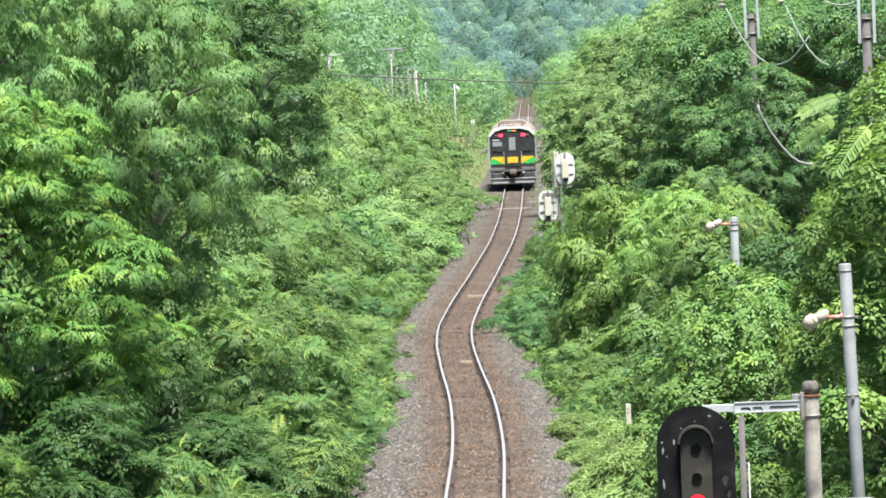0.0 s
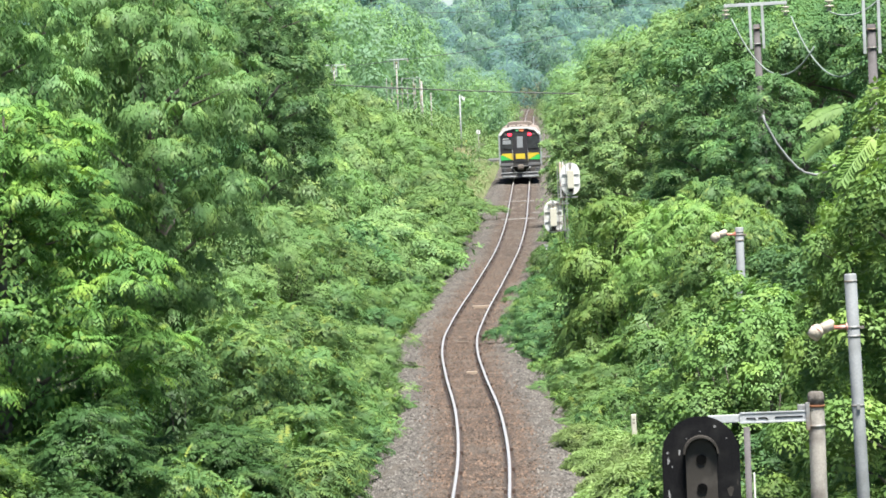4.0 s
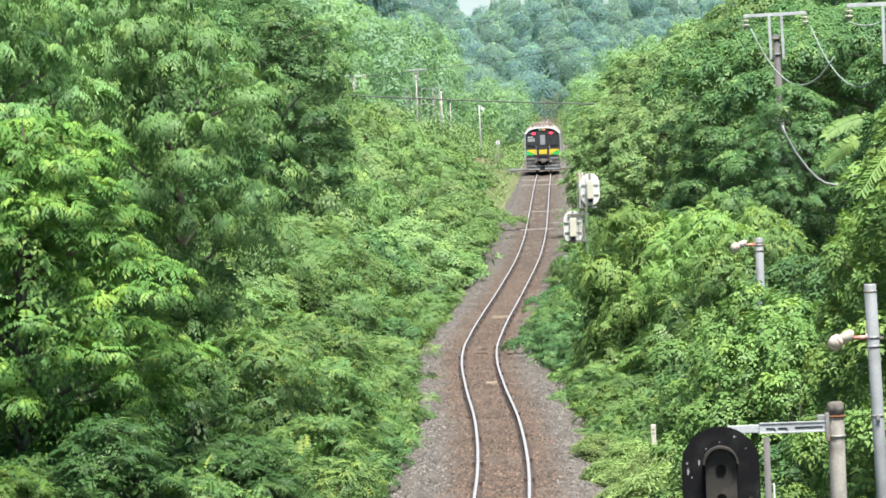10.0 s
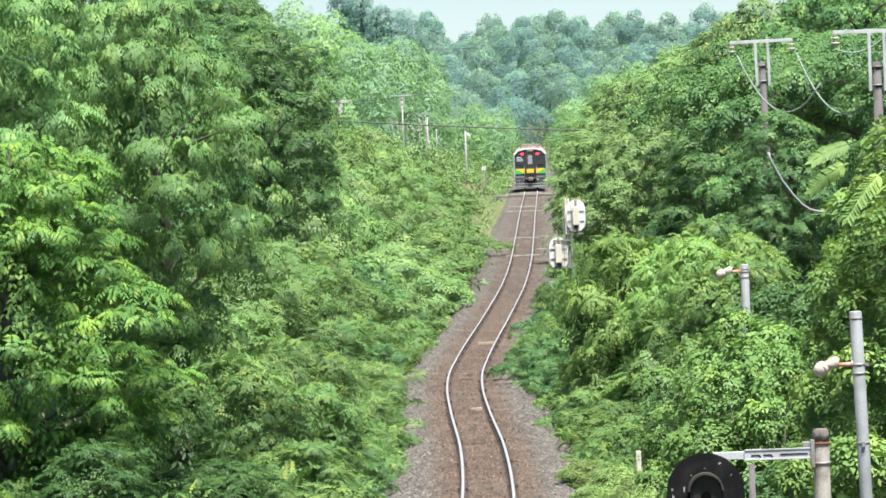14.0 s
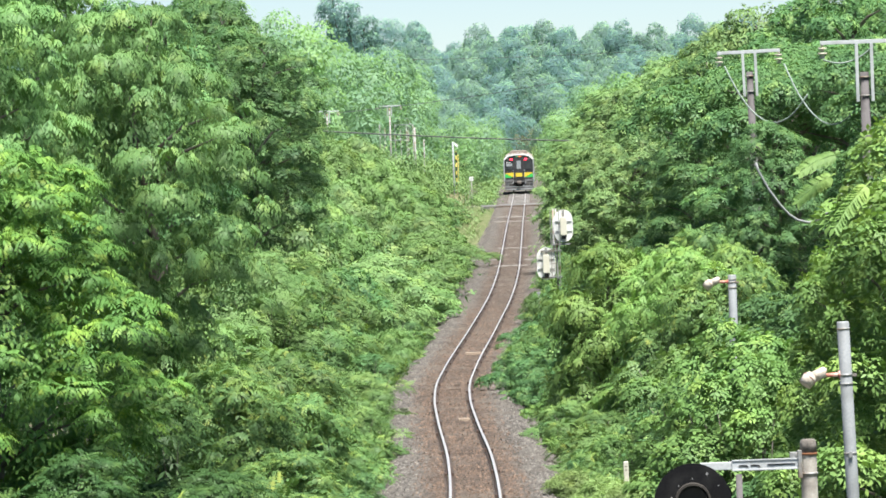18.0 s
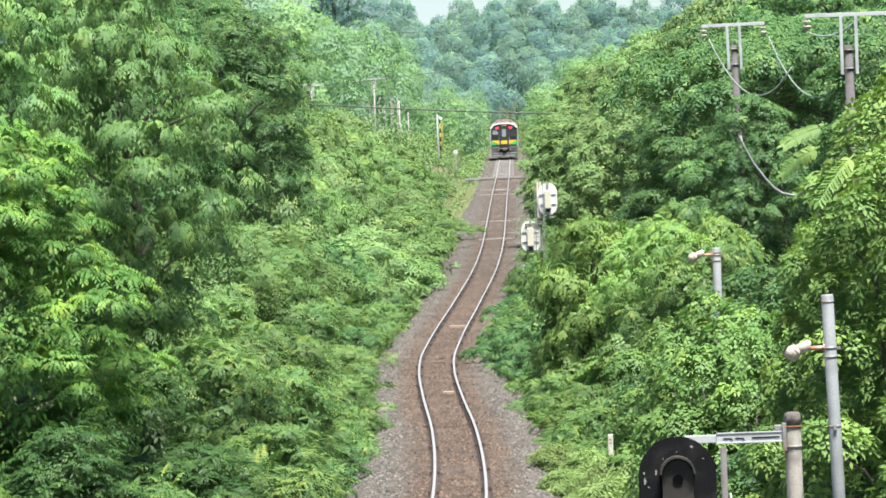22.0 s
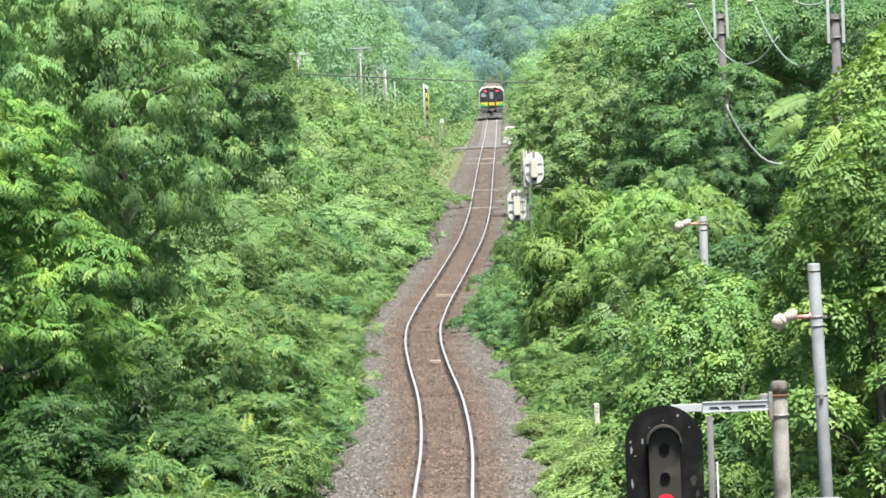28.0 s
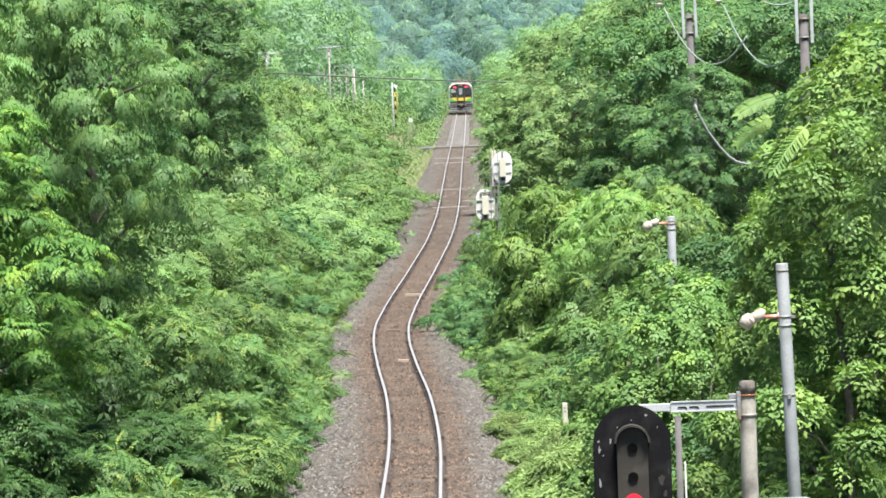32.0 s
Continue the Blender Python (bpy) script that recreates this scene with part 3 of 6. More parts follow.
def trunk_mesh(g, lobes, height, radius):
    """A tapered trunk that leans a little, with limbs into the crown's masses."""
    bm = B()
    top = lobes[0][0]
    pts = [(0, 0, -0.6)] + [(g.normal(0, 0.04) * height * f + top[0] * f, g.normal(0, 0.04) * height * f + top[1] * f, height * f) for f in (0.25, 0.5, 0.75, 0.95)]
    tube(bm, pts, [radius * 1.3, radius, radius * 0.75, radius * 0.5, radius * 0.12], 8)
    for c, r in lobes[1:][::3]:
        z = max(0.15 * height, c[2] - 0.35 * math.hypot(c[0], c[1]) - 0.3)
        f = min(z / height, 0.9)
        i = min(int(f * 4), 3)
        a, b = Vector(pts[i]), Vector(pts[i + 1])
        s = a.lerp(b, min(max((z - a.z) / max(b.z - a.z, 0.01), 0), 1))
        e = Vector(c)
        m = s.lerp(e, 0.5) + Vector((0, 0, 0.1 * (e - s).length))
        tube(bm, [s, m, e], [radius * 0.4, radius * 0.25, radius * 0.06], 6)
    return mesh_of("trunk", bm, BARK)


def stems_mesh(g, w, h, count=6):
    bm = B()
    for i in range(count):
        a = 2 * math.pi * i / count + g.uniform(0, 0.8)
        e = (w * 0.3 * math.cos(a), w * 0.3 * math.sin(a), h * g.uniform(0.6, 0.85))
        tube(bm, [(0.1 * math.cos(a), 0.1 * math.sin(a), -0.4), (e[0] * 0.4, e[1] * 0.4, e[2] * 0.5), e], [0.035, 0.025, 0.008], 5)
    return mesh_of("stem", bm, BARK)


def plant(name, crown, wood, m, label, category, group, wood_name="trunk", crown_name="crown"):
    t = thing(name, m, label, category, group)
    part(wood_name, wood, None, t)
    part(crown_name, crown, None, t)
    return t


def stand(x, y, turn=0.0, s=1.0, sz=None, sink=0.1):
    """A pose on the ground, scaled."""
    return pose(x, y, float(ground_z(x, y)) - sink, 0, 0, turn) @ Matrix.Diagonal((s, s, sz or s, 1))


# ---- plants ----
def g_of(k):
    return np.random.default_rng(k)


def shrub_kind(k, material, w, h, count, **how):
    g = g_of(k)
    lobes = boughs(g, w, h, int(count * 0.6), (0.15, 0.25), 0.0, 0.75 if how.get("rounded") else 0.55)
    return crown_mesh("foliage", g, lobes, material, 0.0 if how.get("rounded") else 0.5, 0.2, **how), stems_mesh(g, w, h), w, h


def family(k, material, how, shoots):
    """Low, middling and tall shrubs of one kind."""
    return [shrub_kind(k, material, 3.2, 1.9, 16, shoots=int(shoots * 0.75), **how), shrub_kind(k + 1, material, 3.2, 3.1, 22, shoots=shoots, **how),
            shrub_kind(k + 2, material, 3.2, 3.1, 20, shoots=shoots, **how), shrub_kind(k + 3, material, 3.2, 4.9, 30, shoots=int(shoots * 1.5), **how)]


SUMAC = dict(per=7, length=0.62, pairs=8, blade=(0.2, 0.42), droop=0.45, lift=0.6, inner=0.85, low=0.0, hang=0.3)
SUMAC_FAR = dict(per=7, length=0.4, pairs=4, blade=(0.27, 0.5), droop=0.45, lift=0.3, inner=0.85, low=0.0, face=1.2)
BROAD = dict(rounded=True, per=6, length=0.12, pairs=1, blade=(0.72, 0.72), droop=0.4, lift=0.4, inner=0.85, low=0.0)
sumac = family(20, LEAF_SUMAC, SUMAC, 130)
shaded_shoots = family(64, LEAF_WALNUT_SHADED, SUMAC, 130)
sumac_mid = family(30, LEAF_SUMAC, SUMAC_FAR, 190)
bank_mid = family(36, LEAF_BANK, SUMAC_FAR, 190)
vine = family(42, LEAF_VINE, BROAD, 680)
ivy = family(54, LEAF_DARK, {**BROAD, "length": 0.14, "blade": (0.7, 0.6)}, 520)
elder = family(48, LEAF_DARK, dict(per=6, length=0.2, pairs=1, blade=(0.72, 0.58), droop=0.4, lift=0.4, inner=0.85, low=0.0), 300)
weed_kind = shrub_kind(60, LEAF_WEED, 1.5, 1.1, 44, shoots=620, per=6, length=0.17, pairs=1, blade=(0.75, 0.24), droop=0.2, lift=1.3, low=-0.1)

SHRUB_WORDS = {LEAF_HAZED_ALDER.name: "rounded light green alder bush on the railway bank",
               LEAF_WALNUT_SHADED.name: "walnut shoots with feathered leaves, their green darkened for shade",
               LEAF_SUMAC.name: "bright green shrub with long feathered leaves beside the railway",
               LEAF_BANK.name: "light green shrub with feathered leaves on the railway bank",
               LEAF_VINE.name: "green shrub overgrown with broad-leaved vines beside the railway",
               LEAF_DARK.name: "dark green leafy shrub beside the railway",
               LEAF_WEED.name: "pale green bushy weeds at the edge of the ballast"}


def shrub(kind, x, y, s, sz=None, turn=0.0, group="shrubs along the line", name="shrub"):
    crown, wood = kind[:2]
    words = SHRUB_WORDS[crown.materials[0].name]
    return plant(name, crown, wood, stand(x, y, turn, s, sz), words, name, group, "stem", "foliage")


rng = random.Random(5)


def bush(kinds, x, y, wide, high):
    """A shrub of that width and height, of the shape nearest to it."""
    kin = rng.choice(kinds)
    ratio = high / wide
    kind = kin[0] if ratio < 0.75 else kin[3] if ratio > 1.25 else rng.choice(kin[1:3])
    return shrub(kind, x, y, wide / kind[2], high / kind[3], rng.uniform(0, 360))


def thicket(side, y0, y1, step, u0, reach, kinds, tall, wide=1.0):
    """Shrubs along one side of the line from y0 to y1, taller with their distance from it."""
    y = y0
    while y < y1:
        u = u0 + rng.uniform(0, 0.5)
        while u < reach(y):
            x = float(line_x(y)) + side * u
            h = tall(u, y) * rng.uniform(0.6, 1.3)
            stout = 1.0 + 0.35 * (side < 0 and rng.random() < 0.22)
            h *= stout
            w = stout ** 0.5 * max(1.2, min(4.6, wide * (1.3 + 0.42 * (u - 1.5)))) * rng.uniform(0.85, 1.25)
            bush(kinds, x + rng.uniform(-0.3, 0.3), y + rng.uniform(-1.0, 1.0), w, h)
            u += 0.86 * w + 0.3
        y += step * rng.uniform(0.85, 1.15)


# left of the line
thicket(-1, 113, 122, 2.6, 4.4, lambda y: 6.0, [sumac], lambda u, y: 0.7 + 0.45 * (u - 3.6))
thicket(-1, 122, 142, 2.6, 4.0, lambda y: 5.8, [sumac], lambda u, y: 0.9 + 0.45 * (u - 3.4))
thicket(-1, 142, 165, 2.6, 3.1, lambda y: 5.6, [sumac], lambda u, y: 0.9 + 0.45 * (u - 2.6))
thicket(-1, 165, 262, 3.3, 2.7, lambda y: 0.05 * y + 1.0, [sumac_mid, bank_mid, bank_mid, bank_mid, sumac_mid, elder], lambda u, y: 1.0 + 0.5 * (u - 2.4))
for x, y, w, h in ((-7.0, 111.5, 2.4, 1.4), (-7.2, 115, 2.6, 1.9)):
    bush([sumac], x, y, w, h)
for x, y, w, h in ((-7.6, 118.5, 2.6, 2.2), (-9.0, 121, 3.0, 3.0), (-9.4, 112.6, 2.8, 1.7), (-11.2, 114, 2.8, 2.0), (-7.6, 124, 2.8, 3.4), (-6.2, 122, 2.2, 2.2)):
    bush([shaded_shoots], x, y, w, h)
for x, y, w, h in ((-4.1, 131, 1.2, 1.25), (-4.7, 127, 1.3, 1.2), (-5.2, 121, 1.4, 1.1), (-5.6, 117, 1.5, 1.1), (-4.0, 138, 1.2, 1.2)):
    bush([elder], x, y, w, h)
for x, y, w, h in ((-8.4, 152, 3.0, 2.8), (-7.2, 158, 2.8, 2.4), (-9.4, 166, 3.4, 3.2), (-7.8, 170, 3.0, 2.6), (-9.8, 178, 3.6, 3.4), (-8.2, 184, 3.0, 2.8), (-10.4, 192, 3.6, 3.6)):
    bush([bank_mid, sumac_mid], x, y, w, h)
for x, y, w, h in ((-9.6, 186, 3.6, 4.8), (-8.5, 190, 3.6, 5.2), (-7.7, 196, 3.4, 5.0), (-9.2, 205, 3.8, 5.4), (-7.9, 210, 3.6, 5.0), (-10.4, 196, 3.8, 5.4)):
    bush([bank_mid, sumac_mid], x, y, w, h)
# right of the line
thicket(1, 138, 190, 2.8, 3.0, lambda y: 7.0, [elder, bank_mid, sumac, vine, sumac], lambda u, y: 1.2 + 0.62 * (u - 2.6))
thicket(1, 190, 240, 3.0, 2.2, lambda y: 6.5, [sumac_mid, elder], lambda u, y: 1.1 + 0.6 * (u - 2.0))
thicket(1, 240, 330, 4.4, 2.4, lambda y: 4.0, [sumac_mid, elder], lambda u, y: 1.3 + 0.7 * (u - 2.0))
for x, y, s, h in ((2.9, 97, 1.0, 4.2), (3.45, 101, 0.85, 5.75), (3.7, 97, 0.9, 5.5), (4.0, 99, 1.1, 5.7), (5.5, 97, 1.2, 5.2), (3.3, 88, 0.8, 3.1), (3.95, 91, 0.8, 3.6), (2.8, 91, 0.7, 2.7), (4.5, 84, 1.0, 3.2), (5.2, 82.5, 0.8, 4.3), (5.9, 88, 1.1, 4.0),
                   (3.5, 112, 0.9, 3.4), (4.0, 110, 1.1, 4.7), (5.4, 113, 1.2, 5.6), (4.0, 122, 1.0, 3.9), (4.6, 121, 1.1, 5.0), (6.2, 122, 1.2, 4.9),
                   (2.9, 133, 0.9, 2.6), (3.9, 132, 1.1, 4.2), (5.6, 133, 1.2, 5.0), (7.2, 128, 1.2, 4.8), (7.0, 104, 1.3, 5.6)):
    bush([vine, vine, ivy], x, y, 3.1 * s, h)
for x, y, s in ((2.0, 124, 0.9), (1.75, 119, 1.1), (1.5, 113, 1.2), (2.5, 118, 1.2), (1.5, 104, 1.4), (2.1, 107, 1.6), (1.25, 109, 0.9), (1.9, 111, 1.5), (2.6, 105, 1.6), (1.3, 114, 0.8), (1.8, 117, 1.0), (1.2, 121, 0.8),
                (2.4, 115, 1.1), (1.7, 125, 1.0), (1.0, 128, 0.8), (1.6, 131, 1.0), (0.9, 136, 0.8), (2.2, 121, 1.0), (2.9, 109, 1.2), (3.3, 104, 1.3)):
    shrub(weed_kind, x, y, s, s * rng.uniform(0.8, 1.2), rng.uniform(0, 360), "weeds at the ballast's edge")

for x, y, top in ((2.05, 126.6, 1.02), (1.85, 126.0, 0.95), (2.3, 125.6, 1.0)):
    shrub(weed_kind, x, y, 0.6, (top - float(ground_z(x, y)) + 0.1) / 1.15, 40 * x, "weeds at the ballast's edge")


def tree_kind(k, material, w, h, count, base, radius, size=(0.09, 0.16), inside=0.5, extra=(), flat=0.58, peak=0.45, foot=0.62, **how):
    g = g_of(k)
    lobes = boughs(g, w, h - base, count, size, base, flat, peak, foot) + list(extra)
    return crown_mesh("crown", g, lobes, material, 0.0, inside, **how), trunk_mesh(g, lobes, h, radius)


WALNUT = dict(shoots=760, per=7, length=0.54, pairs=8, blade=(0.25, 0.38), droop=0.7, lift=0.6, low=0.0, inner=0.86, hang=0.5)
TALL = dict(shoots=800, per=7, length=0.52, pairs=6, blade=(0.3, 0.36), droop=1.0, lift=0.45, low=0.0, inner=0.86, hang=0.7)
walnut_kinds = [tree_kind(70 + k, LEAF_TALL, 6.0, 12.0, 56, 0.4, 0.16, (0.12, 0.19), 0.25, flat=0.45, peak=0.66, foot=0.5, **TALL) for k in range(2)]
bright_walnut = tree_kind(75, LEAF_BRIGHT, 6.0, 9.5, 58, 0.1, 0.16, (0.13, 0.2), 0.2, flat=0.42, peak=0.6, foot=0.4, **{**WALNUT, "low": 0.08, "soft": 0.68})
young_kinds = [tree_kind(77 + k, (LEAF_WALNUT_SHADED, LEAF_WALNUT_SHADED, LEAF_SUMAC, LEAF_LIGHT, LEAF_BRIGHT)[k], 4.0, 4.8, 42, 0.2, 0.08, (0.1, 0.18), inside=0.25, shoots=300, per=7, length=0.58, pairs=7, blade=(0.22, 0.42), droop=0.55, lift=0.6, inner=0.86, low=0.0, hang=0.35) for k in range(5)]
elm_kinds = [tree_kind(80 + k, LEAF_DARK, 6.5, 11.0, 60, 0.5, 0.2, (0.11, 0.19), 0.25, flat=0.5, shoots=2400, per=6, length=0.21, pairs=1, blade=(0.72, 0.55), droop=0.5, lift=0.5, low=0.05, inner=0.86) for k in range(3)]
hazed_alder_kinds = [tree_kind(84 + k, LEAF_HAZED_ALDER, 6.5, 11.0, 60, 0.5, 0.2, (0.11, 0.19), 0.3, flat=0.55, shoots=1500, per=6, length=0.3, pairs=1, blade=(0.72, 0.55), droop=0.45, lift=0.5, low=0.05, inner=0.88) for k in range(2)]
elm_over = tree_kind(89, LEAF_DARK, 6.5, 11.0, 54, 0.5, 0.2, (0.11, 0.19), 0.25, flat=0.5, peak=0.68, foot=0.3, shoots=2300, per=6, length=0.21, pairs=1, blade=(0.72, 0.55), droop=0.5, lift=0.5, low=0.05, inner=0.86)
elm_high = tree_kind(88, LEAF_DARK, 6.5, 13.0, 46, 5.0, 0.2, (0.11, 0.19), 0.25, flat=0.5, peak=0.5, foot=0.7, shoots=2000, per=6, length=0.21, pairs=1, blade=(0.72, 0.55), droop=0.5, lift=0.5, low=0.05, inner=0.86)
elm_roof = tree_kind(93, LEAF_DARK, 8.4, 11.0, 40, 7.2, 0.22, (0.12, 0.19), 0.25, flat=0.6, peak=0.4, foot=0.9, shoots=1900, per=6, length=0.21, pairs=1, blade=(0.72, 0.55), droop=0.6, lift=0.4, low=0.05, inner=0.86)
big_leaf = tree_kind(90, LEAF_SUMAC, 2.4, 8.6, 14, 6.0, 0.1, (0.14, 0.22), 0.0, shoots=70, per=6, length=0.6, pairs=8, blade=(0.2, 0.4), droop=0.3, lift=0.5, low=0.0, hang=0.3)


light_tree = tree_kind(91, LEAF_LIGHT, 4.0, 8.0, 44, 0.5, 0.1, (0.12, 0.2), 0.3, flat=0.6, shoots=1500, per=6, length=0.19, pairs=1, blade=(0.72, 0.6), droop=0.3, lift=0.5, low=0.0, hang=0.0, soft=0.8, inner=0.86)


def tree(kind, x, y, s, sz=None, turn=0.0, words="tall dark green broadleaf tree in full summer leaf", group="trees along the line", name="tree"):
    return plant(name, kind[0], kind[1], stand(x, y, turn, s, sz), words, "tree", group)


W_WORDS = "walnut tree with drooping feathered bright green leaves"
tree(bright_walnut, -10.6, 118, 1.02, 0.93, 0, W_WORDS, "walnut trees")
for i, (x, y, s, sz) in enumerate(((-9.5, 146, 0.92, 1.05), (-13.0, 138, 1.05, 1.1), (-13.6, 162, 1.1, 1.2))):
    tree(walnut_kinds[i % 2], x, y, s, sz, 70 * i, W_WORDS, "walnut trees")
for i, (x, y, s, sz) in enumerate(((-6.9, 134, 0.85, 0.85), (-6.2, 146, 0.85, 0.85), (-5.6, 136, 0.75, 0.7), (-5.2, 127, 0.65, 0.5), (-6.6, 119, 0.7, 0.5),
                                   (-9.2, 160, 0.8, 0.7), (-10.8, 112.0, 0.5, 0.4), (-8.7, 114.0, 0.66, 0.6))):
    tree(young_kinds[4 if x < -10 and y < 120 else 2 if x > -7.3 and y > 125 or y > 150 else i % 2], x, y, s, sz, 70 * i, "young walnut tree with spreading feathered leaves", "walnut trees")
for i, (x, y, s, sz) in enumerate(((-12.6, 205, 1.0, 1.25), (-15.0, 222, 1.0, 1.3), (-13.4, 240, 0.9, 1.2), (-16.5, 260, 1.1, 1.3), (-13.2, 275, 0.9, 1.1), (-14.5, 300, 1.0, 1.25), (-16.5, 332, 1.1, 1.4), (-16.2, 350, 0.9, 1.05), (-19.5, 372, 1.2, 1.45), (-23, 420, 1.3, 1.5), (-18.8, 405, 1.0, 1.1))):
    tree(elm_kinds[i % 3], x, y, s, sz, 83 * i)
tree(elm_kinds[1], -10.6, 268, 0.72, 1.13, 130)
tree(elm_high, -10.5, 236, 0.85, 1.02, 20, "dark green elm standing over the bank")
for i, (x, y, s, sz) in enumerate(((6.8, 222, 0.85, 0.86), (9.8, 216, 1.0, 1.09), (13.0, 225, 1.1, 1.24), (5.3, 260, 0.72, 0.8), (8.2, 254, 0.95, 1.09), (12.2, 248, 1.1, 1.25),
                                   (16.0, 255, 1.1, 1.3), (4.2, 284, 0.75, 0.76), (7.6, 290, 0.95, 1.05), (11.4, 284, 1.1, 1.28), (15.5, 290, 1.1, 1.35),
                                   (3.1, 318, 0.7, 0.72), (7.2, 326, 0.95, 1.0), (11.0, 320, 1.05, 1.2), (4.5, 356, 0.7, 0.72), (7.0, 362, 0.95, 0.95), (11.0, 358, 1.0, 1.15),
                                   (4.3, 396, 0.68, 0.7), (6.6, 402, 0.9, 0.95), (10.0, 398, 1.0, 1.1), (4.25, 436, 0.65, 0.7), (6.4, 444, 0.9, 0.95), (10.5, 440, 1.0, 1.1),
                                   (4.5, 466, 0.68, 0.72), (7.0, 470, 0.9, 0.95), (4.1, 488, 0.66, 0.7), (4.2, 505, 0.66, 0.62), (7.2, 496, 0.9, 0.9),
                                   (11.6, 176, 0.9, 0.95), (11.4, 170, 0.7, 0.72), (11.0, 141, 0.66, 0.86), (9.7, 146, 0.5, 0.8))):
    if y > 265 or y > 240 and x < 6:
        tree(hazed_alder_kinds[i % 2], x, y, s, sz, 57 * i, "light green broadleaf tree in full leaf close beside the line")
    else:
        tree(elm_over if y < 230 and x > 6.5 else elm_kinds[i % 3], x, y, s, sz, 57 * i)
for x, y, s, sz in ((8.4, 199, 1.0, 1.0), (9.6, 206, 1.0, 1.05), (12.2, 196, 0.9, 1.02)):
    tree(elm_roof, x, y, s, sz, 40 * x, "tall dark green elm with a high spreading crown")
tree(elm_kinds[1], 6.9, 174.4, 0.4, 0.62, 200, "small dark green elm leaning over a line pole")
tree(elm_high, 7.4, 175.2, 0.56, 0.7, 140, "small dark green elm leaning over a line pole")
for i, (x, y, s, sz) in enumerate(((2.35, 168, 0.64, 0.62), (4.2, 164, 0.66, 0.6), (3.4, 192, 0.66, 0.52), (5.6, 186, 0.7, 0.62), (5.4, 158, 0.62, 0.55), (7.4, 150, 0.55, 0.42), (6.6, 200, 0.7, 0.62), (5.7, 170, 0.6, 0.58))):
    tree(young_kinds[3 if i in (0, 1, 7) else (2, 2, 0)[i % 3]], x, y, s * 1.5, sz * 2.0, 64 * i, "young walnut tree with spreading feathered leaves", "walnut trees")
for x, y, s, top in ((5.75, 84, 0.82, 9.3), (5.15, 81, 0.72, 8.35), (4.6, 86, 0.5, 7.3), (6.6, 88, 1.0, 9.6), (4.9, 90, 0.6, 7.2), (5.5, 95, 0.8, 7.2)):
    tree(light_tree, x, y, s, (top - float(ground_z(x, y))) / 8.0, 50 * x, "slender light green tree crowding the signal mast", "light trees")


def frond(g, start, way, length, sag=0.28, pairs=15):
    """A long feathered leaf: a thin stalk with pairs of narrow leaflets, its upper face leaning towards -y."""
    d = Vector(way).normalized()
    n = Vector((0.1, -0.72, 0.68)) + Vector(g.normal(0, 0.12, 3))
    side = n.cross(d).normalized()
    at = lambda s: Vector(start) + length * (d * s - Vector((0, 0, sag * s * s)))
    bm = tube(B(), [at(s) for s in (0, 0.35, 0.7, 1.0)], [0.012, 0.01, 0.007, 0.003], 5)
    for k in range(2 * pairs + 1):
        s, e = (1.0, 0) if k == 2 * pairs else (0.14 + 0.84 * (k // 2) / (pairs - 1), 1 if k % 2 else -1)
        out = (side * e + d * (0.55 if e else 1.6) - Vector((0, 0, 0.2)) + Vector(g.normal(0, 0.07, 3))).normalized()
        ln = length * (0.27 - 0.2 * (s - 0.42) ** 2) * g.uniform(0.88, 1.1)
        w = n.cross(out).normalized() * ln * 0.25
        p = at(s)
        tip = p + out * ln - Vector((0, 0, 0.16 * ln))
        v = [bm.verts.new(q) for q in (p, p + out * ln * 0.3 + w, p + out * ln * 0.7 + w * 0.8, tip, p + out * ln * 0.7 - w * 0.8, p + out * ln * 0.3 - w)]
        bm.faces.new(v)
    return bm


feather = plant("tree", big_leaf[0], big_leaf[1], pose(6.3, 73, float(ground_z(5.6, 73)) - 0.1),
                "young tree with very long feathered leaves near the signal", "tree", "")
g = g_of(92)
gz = float(ground_z(5.6, 73)) - 0.1
for x, z, dx, dz in ((3.95, 8.55, -0.9, -0.1), (3.9, 8.3, -0.9, -0.35), (4.3, 8.2, -0.6, -0.5)):
    part("frond", frond(g, (x - 6.3, g.uniform(-0.4, 0.3), z - gz), (dx, g.uniform(-0.35, 0.1), dz), g.uniform(0.5, 0.62)), LEAF_LIGHT, feather, "long arching feathered leaf")


